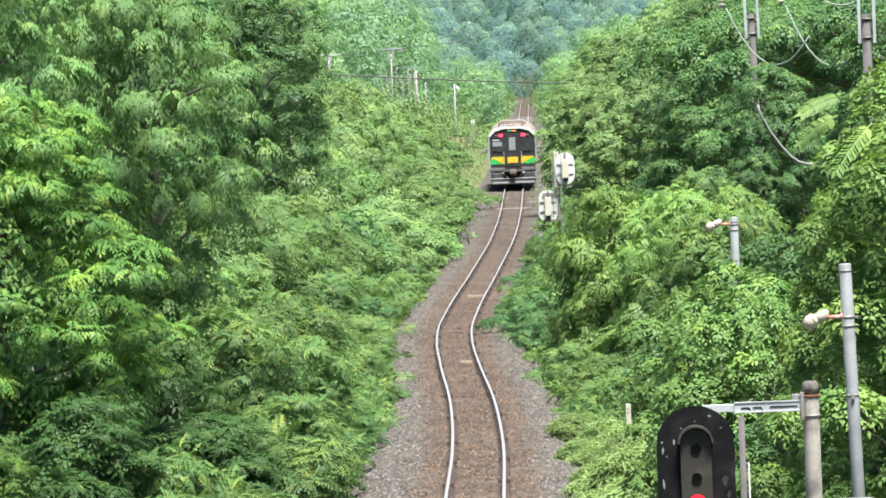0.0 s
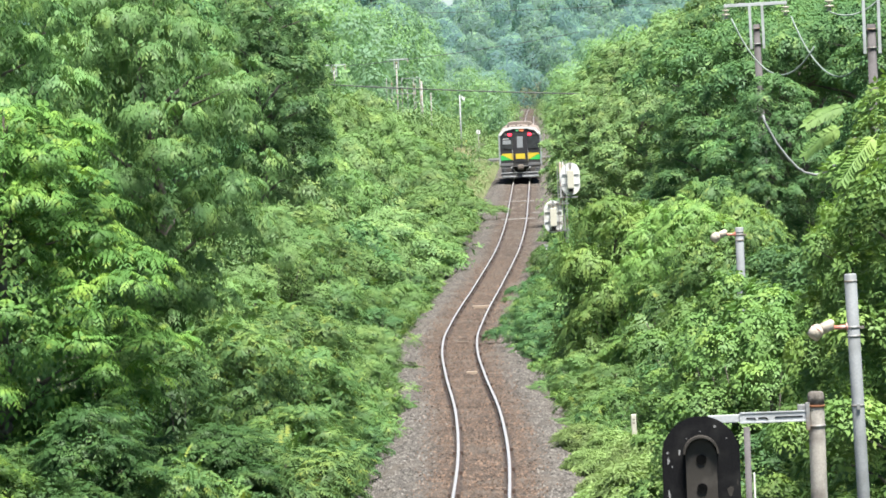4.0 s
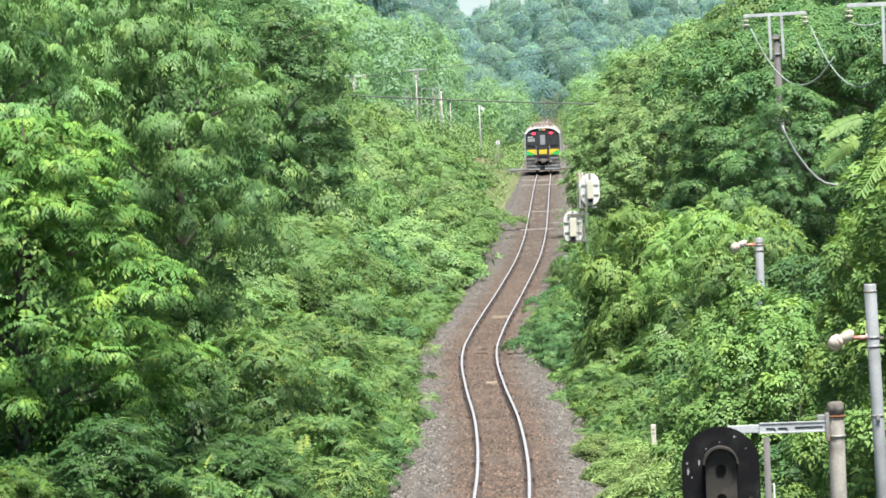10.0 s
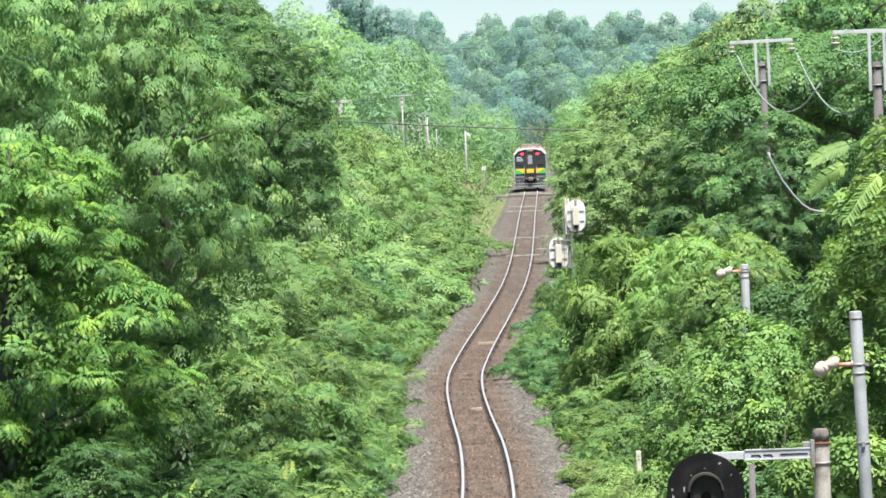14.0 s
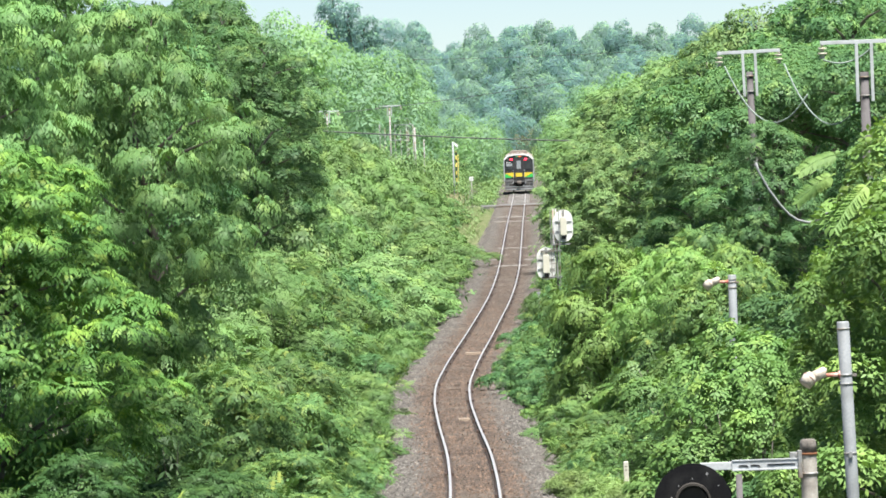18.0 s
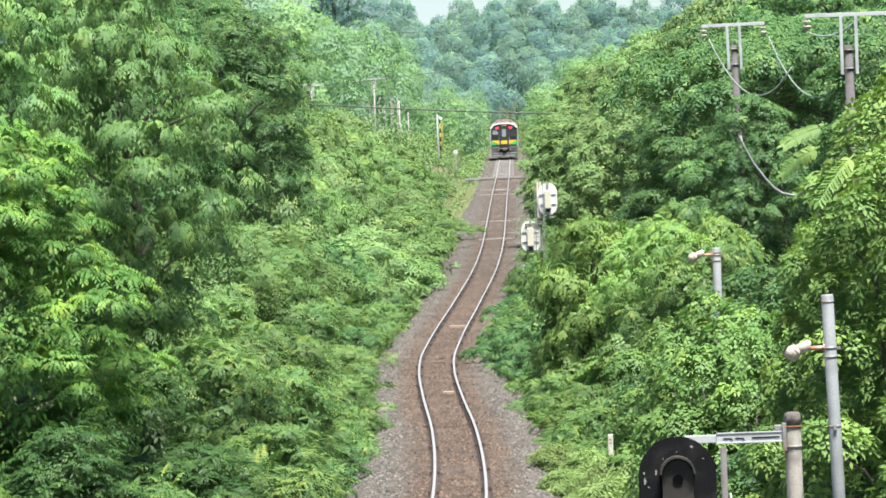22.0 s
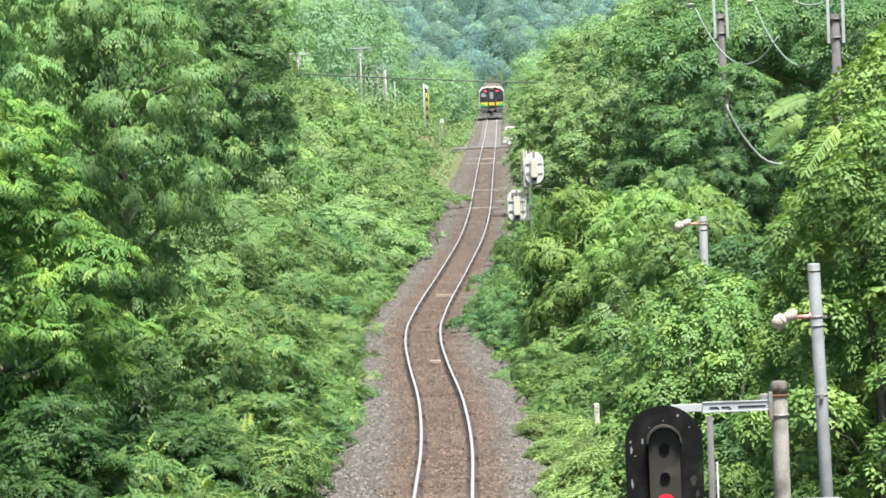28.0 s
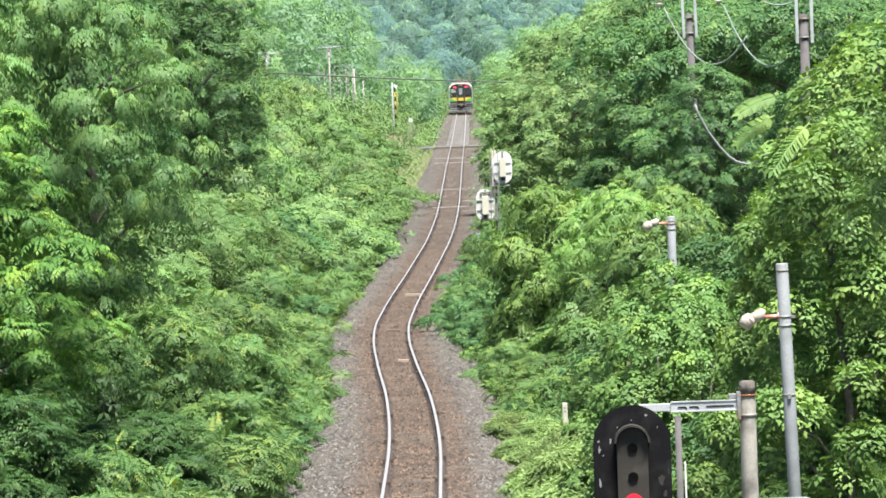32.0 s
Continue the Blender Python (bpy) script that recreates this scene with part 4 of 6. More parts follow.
def wood_of(name, k, spots, material, label, count, quad=0.4, blade=(1.0, 0.36), per=7, masses=18, pairs=0, lift=0.2, dense=False, crest=0.0):
    """Woods too far or thick to count: crowns of leafy boughs round a shaded heart, in one mesh; spots of (x, y, width, height)."""
    g = g_of(k)
    proto = [boughs(g, 1.0, 1.0, masses, (0.17, 0.27) if dense else (0.13, 0.23), 0.0, 0.85) for j in range(5)]
    out = []
    for x, y, w, h in spots:
        lobes = proto[int(g.integers(5))]
        a = g.uniform(0, 6.28)
        turned = [((math.cos(a) * c[0] * w - math.sin(a) * c[1] * w, math.sin(a) * c[0] * w + math.cos(a) * c[1] * w, c[2] * h),
                   (r[0] * w, r[1] * w, r[2] * min(h, 1.3 * w) * (1.5 if crest else 0.85))) for c, r in lobes]
        share = 1.0
        if crest:
            seen = [l for l in turned[1:] if l[0][2] > h - crest]
            share, turned = 1.5 * len(seen) / len(turned), seen
        at = np.array((x, y, float(ground_z(x, y)) - 0.3))
        out.append(leaves(g, turned, shoots=max(20, int(share * count * w * (w + 1.6 * h) / 50)), per=per, length=quad, pairs=pairs, blade=blade, droop=0.35, inner=0.86, lift=lift, low=-0.1, face=2.0, soft=0.92 if dense else 0.7))
        out[-1] = (out[-1][0] + at, out[-1][1])
    me = foliage_mesh(name, np.concatenate([a[0] for a in out]), np.concatenate([a[1] for a in out]), material)
    return tagged(new(name, me), label, "woods", kind="stuff")


def spots(k, y0, y1, x_of, n, w, h):
    g = g_of(k)
    out = []
    for i in range(n):
        y = y0 + (y1 - y0) * (i + g.uniform(0, 1)) / n
        lo, hi = x_of(y)
        out.append((g.uniform(lo, hi), y, g.uniform(*w), g.uniform(*h)))
    return out


# round shrubs that make up the long bank left of the line
def bank_kind(k, material):
    g = g_of(k)
    lobes = boughs(g, 4.6, 3.6, 26, (0.13, 0.21), 0.0, 0.55)
    return crown_mesh("foliage", g, lobes, material, 0.4, 0.25, shoots=760, per=6, length=0.25, pairs=1, blade=(0.68, 0.55), droop=0.45, lift=0.5, low=0.0, inner=0.86, face=0.8), stems_mesh(g, 4.6, 3.6), 4.6, 3.6


bank_kinds = [bank_kind(140 + k, m) for k, m in enumerate((LEAF_BANK, LEAF_BANK, LEAF_BANK, LEAF_HAZED_ALDER, LEAF_BANK))]
g = g_of(37)
y = 236.0
while y < 462:
    u = (4.2 if y < 365 else 6.4) + g.uniform(0, 1.2)
    while u < 0.058 * y + 2:
        hh = (1.5 + 0.4 * (u - 2.4)) * g.uniform(0.6, 1.55)
        if y > 410 and u < 7.5:
            hh *= 0.62
        w = g.uniform(3.4, 6.2) * min(1, 0.5 + 0.1 * u)
        kind = bank_kinds[int(g.integers(5))]
        shrub(kind, float(line_x(y)) - u, y + g.uniform(-2, 2), w / kind[2], hh / kind[3], g.uniform(0, 360), "bushes on the bank", "bush")
        u += g.uniform(3.0, 4.8)
    y += 7.0


left_bushes = []
g = g_of(3)
y = 262.0
while y < 455:
    u = (3.0 if y < 365 else 5.8) + g.uniform(0, 0.6)
    while u < 0.058 * y + 2:
        hh = (0.9 + 0.24 * (u - 2.4)) * g.uniform(0.5, 1.2)
        stout = 1.0 + 0.5 * (g.uniform() < 0.22)
        hh *= stout
        left_bushes.append((float(line_x(y)) - u, y + g.uniform(-1.6, 1.6), g.uniform(2.6, 5.0) * stout ** 0.5 * min(1, 0.45 + u * 0.11), hh))
        u += g.uniform(2.2, 4.0)
    y += 4.4
# darker leaf colour backs the bushes, so the gaps between them look shaded
wood_of("undergrowth", 101, left_bushes, LEAF_DARK, "dense undergrowth on the railway bank, darkened to shade bush gaps", 26, 0.44, (0.5, 0.5), 5, 10, 1, 0.1)
screen = [(x, 488.0 + 6 * math.sin(3 * x), 2.3, float(np.interp(x, (-12.0, -8.7, -7.7, -5.8, -4.5, -3.7), (4.7, 4.1, 3.7, 2.2, 1.1, 0.2))) - float(ground_z(x, 488.0)) + 0.35) for x in np.arange(-12.0, -3.9, 0.7)]
wood_of("roadside_scrub", 102, screen + spots(7, 455, 500, lambda y: (-26, -7.0), 48, (2.8, 4.4), (4.2, 6.4)) + spots(16, 455, 503, lambda y: (-7.6, -5.6), 24, (1.8, 2.8), (1.8, 2.5))
        + spots(21, 502, 508, lambda y: (-9.5, -3.8), 26, (1.3, 1.9), (1.0, 1.3)) + spots(17, 330, 507, lambda y: (float(line_x(y)) + 2.75, 4.2), 56, (2.0, 3.0), (1.8, 3.2))
        + spots(8, 520, 760, lambda y: (-30, -4.5), 90, (3, 5), (1.5, 3.5)) + spots(12, 522, 900, lambda y: (2.6, 6.5), 70, (2.5, 4), (2.0, 4.0)) + spots(13, 760, 960, lambda y: (-12, -2.5), 40, (3, 5), (2, 4))
        + spots(22, 400, 508, lambda y: (float(line_x(y)) - 3.3, float(line_x(y)) - 2.9), 26, (0.9, 1.3), (0.5, 0.8)) + spots(14, 520, 800, lambda y: (float(line_x(y)) - 4.0, float(line_x(y)) - 2.4), 80, (1.6, 2.4), (0.7, 1.5)),
        LEAF_HAZED_ALDER, "pale green scrub round the road crossing", 110, 0.36)
far = (spots(9, 560, 1000, lambda y: (-0.085 * y, -9 - 0.012 * (y - 560)), 96, (5, 8), (10, 16)) + spots(10, 470, 1000, lambda y: (4.8, 0.07 * y), 84, (4.5, 7), (8, 13))
       + [(-17.6, 490, 7, 16.5), (-20.5, 505, 7.5, 18), (-24, 485, 8, 19), (-15.6, 535, 6.5, 15), (-19, 560, 7, 18), (-28, 520, 8, 20), (-16.2, 640, 6.5, 15.5), (-20, 650, 7, 17), (-13.2, 700, 6.5, 14.5), (-17.5, 720, 7, 17), (-24, 600, 8, 19)])
far += spots(19, 690, 930, lambda y: (-11.5, -3.2), 34, (2.6, 4.0), (5.5, 9.0)) + spots(20, 690, 930, lambda y: (4.0, 8.0), 18, (3, 4.5), (6, 9))
wood_of("woods", 103, far[::2], LEAF_FAR_HAZE, "distant woods on both sides of the line, green paled for haze", 120, 0.40, (1.0, 0.75), 6, 22, dense=True)
wood_of("woods", 107, far[1::2], LEAF_GROVE_HAZE, "distant deeper green woods among the paler trees, paled for haze", 120, 0.40, (1.0, 0.75), 6, 22, dense=True)
g = g_of(18)
hill = []
for j, y in enumerate(np.linspace(960, 1130, 11)):
    for x in np.arange(-46, 48, 5.6) + 2.8 * (j % 2):
        x, yy = x + g.uniform(-1.5, 1.5), y + g.uniform(-4, 4)
        top = 4.6 + (float(np.interp(x, (-40, -16, -5, 3, 12, 26, 45), (23.5, 18.6, 22.8, 23.8, 22.4, 21.0, 23.0))) - 4.6) * j / 10 + g.uniform(-1.6, 1.0)
        if abs(x - float(line_x(yy))) > 3.5 or j > 2:
            hill.append((x, yy, g.uniform(5.5, 9.0), top - float(ground_z(x, yy)) + 0.3))
hill += spots(11, 1160, 1500, lambda y: (-0.11 * y, 0.09 * y), 40, (9, 14), (12, 17))
wood_of("hill_woods", 104, hill[::2], LEAF_HILL_HAZE, "hazy blue-green woods on a distant hill", 140, 0.44, (1.0, 0.8), 6, 24, dense=True, crest=8.0)
wood_of("hill_woods", 108, hill[1::2], LEAF_RIDGE_HAZE, "darker hazy blue-green trees on the distant hill", 140, 0.44, (1.0, 0.8), 6, 24, dense=True, crest=8.0)
# pines that stand out of the far woods
pine_g = g_of(33)
pine_lobes = boughs(pine_g, 7.0, 20.0, 40, (0.09, 0.16), 2.0, 0.8)
pine = (crown_mesh("crown", pine_g, pine_lobes, LEAF_RIDGE_HAZE, 0.9, shoots=900, per=6, length=0.6, pairs=0, blade=(1.0, 0.5), droop=0.3, soft=0.85), trunk_mesh(pine_g, pine_lobes, 20.0, 0.3))
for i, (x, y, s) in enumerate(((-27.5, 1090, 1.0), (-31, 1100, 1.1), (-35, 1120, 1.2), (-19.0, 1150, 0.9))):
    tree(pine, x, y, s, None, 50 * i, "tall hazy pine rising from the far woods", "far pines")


# ---- signals ----
LICHEN = surface("dark_weathered_concrete", (0.13, 0.115, 0.1), (0.08, 0.072, 0.065), (0.2, 0.18, 0.16), rough=0.95, grain=0.02, patch=0.06)
def lens_glow(name, colour, power):
    m, nt, p = nodes_of(name, 0.3)
    p.inputs["Base Color"].default_value = (*[0.4 * c for c in colour], 1)
    p.inputs["Emission Color"].default_value = (*colour, 1)
    p.inputs["Emission Strength"].default_value = power
    return m


RED_LENS = lens_glow("lit_red_lens", (1.0, 0.02, 0.045), 0.5)
TAIL = lens_glow("lit_tail_lamp", (1.0, 0.03, 0.06), 2.2)
DARK_LENS = surface("dark_lens", (0.003, 0.003, 0.003), (0.005, 0.005, 0.005), rough=0.6, grain=0.05, gloss=0.05)
WORN = surface("scuffed_paint", (0.36, 0.36, 0.36), (0.12, 0.12, 0.12), rough=0.8, grain=0.01)


def disc(bm, x, z, r, y0, y1, n=20):
    return slab(bm, [(x + r * math.cos(a), z + r * math.sin(a)) for a in (2 * math.pi * k / n for k in range(n))], y0, y1)


def colour_signal():
    """Three-lamp signal with a round-ended backing plate, its lit lamp red; the face looks towards -y."""
    s = thing("railway_signal", pose(1.6, 59, 4.98), "black colour-light railway signal showing red", "railway signal")
    part("backing_plate", slab(B(), pill(0.78, 1.4, 18), 0.0, 0.02, 0.004), BLACK, s)
    part("lamp_housing", slab(B(), pill(0.31, 1.0, 14, 0, -0.02), -0.09, 0.0, 0.012), HOUSING, s)
    rim = B()
    out, inn = pill(0.36, 1.06, 14, 0, -0.02)[:14], pill(0.32, 1.02, 14, 0, -0.02)[:14]
    slab(rim, out + inn[::-1], -0.17, 0.0)
    part("hood", rim, HOUSING, s, "grey weathered hood rim")
    for z in (0.27, -0.02, -0.28):
        lit = z < -0.2
        part("lens", disc(B(), 0, z, 0.095 if lit else 0.052, -0.105, -0.085), RED_LENS if lit else DARK_LENS, s, "lit red lens" if lit else "dark unlit lens")
    worn = random.Random(11)
    for x, z, w, h in ((-0.215, 0.345, 0.036, 0.07), (-0.325, 0.26, 0.04, 0.09), (-0.335, 0.34, 0.03, 0.04), (0.0, 0.545, 0.018, 0.02), (0.15, 0.595, 0.05, 0.04), (0.26, 0.47, 0.028, 0.02), (0.02, 0.5, 0.014, 0.016),
                       (-0.14, 0.48, 0.02, 0.02), (0.29, -0.06, 0.08, 0.14), (0.32, -0.2, 0.05, 0.1), (-0.33, -0.08, 0.03, 0.12), (0.36, 0.02, 0.02, 0.09), (-0.29, 0.2, 0.02, 0.03)):
        blob = [(x + w * 0.5 * worn.uniform(0.35, 1.0) * math.cos(a), z + h * 0.5 * worn.uniform(0.35, 1.0) * math.sin(a)) for a in (2 * math.pi * k / 11 for k in range(11))]
        part("scuff", slab(B(), blob, -0.003, 0.0), WORN if x < 0.28 else HOUSING, s)
    part("rear_case", box(B(), -0.13, 0.13, 0.02, 0.2, -0.5, 0.5, 0.02), HOUSING, s)
    part("bracket_pipe", tube(B(), [(0, 0.3, -4.6), (0, 0.3, 0.55)], 0.05, 12), OLD_STEEL, s)
    return s


colour_signal()

post = thing("signal_bracket_post", pose(2.8, 59.6, 0.0), "weathered concrete post with a steel arm holding the signal", "post")
part("post", tube(B(), [(0, 0, -0.6), (0, 0, 5.78), (0, 0, 5.82), (0, 0, 5.84)], [0.10, 0.082, 0.078, 0.06], 16), CONCRETE, post)
part("post_cap", tube(B(), [(0, 0, 5.70), (0, 0, 5.80), (0, 0, 5.835), (0, 0, 5.848)], [0.085, 0.084, 0.076, 0.055], 16), LICHEN, post, "dark weathered concrete cap")
part("arm_hinge", box(B(), -0.19, -0.1, -0.03, 0.05, 5.66, 5.72, 0.008), OLD_STEEL, post)
part("arm", box(B(), -1.1, -0.08, -0.05, 0.0, 5.565, 5.645, 0.006), GALV, post, "galvanised channel arm")
part("arm_plate", box(B(), -0.78, -0.08, -0.062, -0.052, 5.56, 5.66, 0.003), GALV, post)
for z in (5.552, 5.65):
    part("arm_flange", box(B(), -0.78, -0.08, -0.07, -0.0625, z, z + 0.016, 0.003), GALV, post)
for i, x in enumerate((-0.66, -0.54)):
    part("slot_mark", slab(B(), [(x - 0.05, 5.61), (x + 0.03, 5.61), (x + 0.05, 5.585), (x + 0.035, 5.585), (x + 0.02, 5.598), (x - 0.05, 5.598)], -0.068, -0.063), BLACK, post)
part("slot_mark", box(B(), -0.42, -0.14, -0.068, -0.063, 5.60, 5.612), BLACK, post)
part("clamp_plate", box(B(), -0.11, -0.07, -0.09, 0.03, 5.46, 5.74, 0.004), OLD_STEEL, post)
for z, mat in ((5.70, RUST), (5.50, OLD_STEEL)):
    part("clamp_band", tube(B(), [(0, 0, z - 0.012), (0, 0, z + 0.012)], 0.092, 18), mat, post, "rusty clamp band" if mat is RUST else "")

cage = thing("signal_platform", pose(2.7, 59.7, 4.56), "galvanised steel maintenance platform frame round the post", "platform")
for y in (-0.72, 0.78):
    part("rail_bar", box(B(), -0.65, 0.72, y - 0.025, y + 0.025, -0.03, 0.015, 0.004), STEEL, cage)
for x in (-0.65, 0.72):
    part("rail_bar", box(B(), x - 0.025, x + 0.025, -0.7, 0.76, -0.027, 0.011, 0.004), STEEL, cage)
for x in (-0.6, 0.67):
    for y in (-0.68, 0.74):
        part("upright", box(B(), x - 0.02, x + 0.02, y - 0.02, y + 0.02, -1.0, -0.04, 0.003), STEEL, cage)
part("deck", box(B(), -0.65, 0.72, -0.72, 0.78, -1.05, -1.0), OLD_STEEL, cage)
part("support_leg", tube(B(), [(-0.5, 0.7, -4.9), (-0.5, 0.7, -1.05)], 0.05, 10), STEEL, cage)


def lamp_pole(x, y, top, lamp_z, lean, r, label):
    p = thing("lamp_pole", pose(x, y, 0) @ pose(0, 0, 0, 0, lean), label, "pole", "lamp poles")
    part("pole", tube(B(), [(0, 0, -0.8), (0, 0, top - 0.01), (0, 0, top)], [r * 1.08, r, r * 0.93], 18), STEEL, p)
    part("cap_band", tube(B(), [(0, 0, top - 0.09), (0, 0, top - 0.07)], r + 0.004, 18), OLD_STEEL, p)
    arm = part("arm", tube(B(), [(-r - 0.17, -0.02, lamp_z), (-r, -0.01, lamp_z)], 0.025, 10), PINK, p, "faded red arm")
    part("flange", tube(B(), [(-r - 0.012, -0.01, lamp_z), (-r + 0.004, -0.01, lamp_z)], 0.045, 12), PINK, arm)
    head = part("lamp_head", tube(B(), [(-r - 0.15, -0.02, lamp_z + 0.035), (-r - 0.17, -0.02, lamp_z + 0.04), (-r - 0.32, -0.05, lamp_z - 0.02)], [0.045, 0.062, 0.062], 14), PORCELAIN, p, "weathered cream lamp head")
    part("hood", tube(B(), [(-r - 0.30, -0.05, lamp_z + 0.005), (-r - 0.34, -0.06, lamp_z - 0.02), (-r - 0.40, -0.08, lamp_z - 0.09)], [0.062, 0.085, 0.075], 14), PORCELAIN, head)
    part("red_band", tube(B(), [(-r - 0.325, -0.055, lamp_z - 0.008), (-r - 0.345, -0.062, lamp_z - 0.024)], [0.068, 0.089], 14), PINK, head)
    for z in (lamp_z - 0.02, lamp_z - 0.12, lamp_z - 0.9):
        part("band", tube(B(), [(0, 0, z), (0, 0, z + 0.025)], r + 0.006, 18), OLD_STEEL, p)
    part("cable_clip", box(B(), r, r + 0.05, -0.02, 0.02, lamp_z - 0.03, lamp_z), OLD_STEEL, p)
    part("bolt", box(B(), -0.02, 0.02, -r - 0.03, -r + 0.01, lamp_z - 0.93, lamp_z - 0.87), OLD_STEEL, p)
    return p


lamp_pole(3.70, 66, 6.76, 6.17, -1.4, 0.07, "galvanised steel pole with a small cream lamp on a red arm")
lamp_pole(3.68, 105, 6.04, 5.92, 0.0, 0.075, "galvanised pole with a small lamp rising from the bushes")

stake = thing("distance_marker", pose(2.04, 128, 0.0), "small off-white marker post with dark lettering beside the line", "marker post")
part("post", box(B(), -0.055, 0.055, -0.04, 0.04, float(ground_z(2.04, 128)) - 0.3, 1.31, 0.02), CREAM, stake)
for z in (1.2, 1.12):
    part("letter_bar", box(B(), -0.025, 0.025, -0.046, -0.04, z - 0.012, z + 0.012), OLD_STEEL, stake)


def signal_back(s, x, z):
    """The white rear of a signal head."""
    plate = part("backing_plate", slab(B(), pill(0.80, 1.40, 14, x, z), -0.02, 0.0, 0.004), WHITE, s, "white backing plate")
    part("lamp_case", box(B(), x - 0.14, x + 0.14, -0.24, -0.02, z - 0.40, z + 0.38, 0.02), CREAM, s, "cream lamp case")
    part("cable_gland", box(B(), x - 0.09, x + 0.09, -0.22, -0.02, z - 0.56, z - 0.42, 0.02), BLACK, s)
    part("hanger", box(B(), x - 0.05, x + 0.05, -0.08, -0.02, z + 0.40, z + 0.68), OLD_STEEL, s)
    for dz in (0.2, -0.22):
        for e in (-1, 1):
            part("clip", box(B(), x + e * 0.15 if e > 0 else x - 0.36, x + 0.36 if e > 0 else x - 0.15, -0.06, -0.02, z + dz - 0.013, z + dz + 0.013), STEEL, s)
    return plate


gz = float(ground_z(1.3, 254))
twin = thing("twin_signal", pose(1.30, 254, 0), "pair of railway signals seen from behind on a ladder mast", "railway signal")
signal_back(twin, 0.42, 3.50)
signal_back(twin, -0.38, 1.90)
for x in (-0.02, 0.1):
    part("mast", tube(B(), [(x, 0.1, gz - 0.5), (x, 0.1, 4.25)], 0.045, 10), OLD_STEEL, twin)
for x in (-0.14, 0.22):
    part("ladder_rail", box(B(), x - 0.015, x + 0.015, -0.2, -0.17, gz, 4.3), OLD_STEEL, twin)
for k in range(14):
    part("rung", box(B(), -0.14, 0.22, -0.195, -0.175, gz + 0.4 + 0.32 * k, gz + 0.425 + 0.32 * k), OLD_STEEL, twin)
for z in (2.72, 2.45, 1.3):
    part("crossbar", box(B(), -0.6 if z < 2.6 else -0.1, 0.3 if z < 2.6 else 0.7, -0.1, 0.16, z - 0.03, z + 0.03), OLD_STEEL, twin)
cab = thing("trackside_stake", pose(0.55, 250, 0), "short grey stake at the edge of the ballast", "stake")
part("stake", tube(B(), [(0, 0, float(ground_z(0.55, 250)) - 0.2), (0, 0, 0.75)], 0.03, 8), STEEL, cab)
part("stake_cap", box(B(), -0.08, 0.08, -0.05, 0.05, 0.75, 0.83, 0.01), STEEL, cab)


# ---- lines on poles ----
def insulator(bm, x, y, z, s=1.0):
    for k, (r, dz) in enumerate(((0.04, 0), (0.11, -0.07), (0.05, -0.12), (0.12, -0.2), (0.05, -0.26), (0.07, -0.3))):
        tube(bm, [(x, y, z + dz * s), (x, y, z + (dz - 0.045) * s)], r * s, 10)
    return bm


def line_pole(x, y, arm_z, half, top, lean=0.0, r=0.11, hang=True, label="concrete line pole with a steel crossarm and porcelain insulators"):
    p = thing("line_pole", pose(x, y, 0) @ pose(0, 0, 0, 0, lean), label, "utility pole", "line poles")
    part("pole", tube(B(), [(0, 0, float(ground_z(x, y)) - 0.8), (0, 0, top)], [r * 1.35, r], 14), POLE if y < 400 else OLD_STEEL, p)
    part("crossarm", box(B(), -half, half, -0.05, 0.05, arm_z - 0.05, arm_z + 0.05, 0.008), GALV, p)
    for e in (-0.19, 0.19):
        part("arm_post", box(B(), e - 0.04, e + 0.04, -0.16, -0.08, top - 0.75, arm_z - 0.05, 0.006), GALV, p)
    for z in (top - 0.15, top - 0.62):
        part("clamp", tube(B(), [(0, 0, z), (0, 0, z + 0.04)], r + 0.03, 14), OLD_STEEL, p)
    for e in (-1, 1):
        part("insulator", insulator(B(), e * (half - 0.05), 0, arm_z - 0.05), PORCELAIN, p, "cream porcelain insulator")
    return p


line_pole(7.23, 180, 10.36, 0.96, 9.75, -1.0, 0.105)
line_pole(8.80, 150, 10.37, 1.1, 9.6, 0.0, 0.115)
for x, y, z, half, top in ((-15.35, 470, 8.2, 0.95, 8.0), (-11.9, 540, 8.3, 1.1, 8.1), (-11.2, 590, 6.9, 1.0, 6.8)):
    line_pole(x, y, z, half, top, 0, 0.07, label="pale line pole with crossarm standing behind the scrub")


frame_y = 545.0
yard = thing("pole_frame", pose(0, frame_y, 0), "pale steel frame of slim posts and bars behind the scrub", "steel frame")
for x, top in ((-12.98, 6.6), (-12.51, 6.45), (-12.06, 5.95), (-11.57, 6.56), (-11.07, 6.05), (-10.5, 6.4), (-9.9, 6.5)):
    part("post", tube(B(), [(x, 0.4 * math.sin(9 * x), float(ground_z(x, frame_y)) - 0.4), (x, 0.4 * math.sin(9 * x), top)], 0.03, 8), OLD_STEEL, yard)
for x0, x1, z in ((-11.6, -9.85, 6.5), (-13.0, -11.5, 5.6), (-12.1, -10.4, 5.1)):
    part("bar", box(B(), x0, x1, -0.05, 0.05, z - 0.03, z + 0.03), STEEL, yard)
for x, z in ((-12.6, 4.6), (-12.5, 5.1), (-12.65, 4.1)):
    part("insulator", insulator(B(), x, -0.3, z, 1.2), PORCELAIN, yard)
for x, y, top, r in ((-9.75, 545, 6.2, 0.08), (-8.93, 545, 5.1, 0.05)):
    p = thing("plain_post", pose(x, y, 0), "plain pale steel post behind the roadside scrub", "post", "pale posts")
    part("post", tube(B(), [(0, 0, float(ground_z(x, y)) - 0.5), (0, 0, top)], [r * 1.15, r], 12), OLD_STEEL, p)


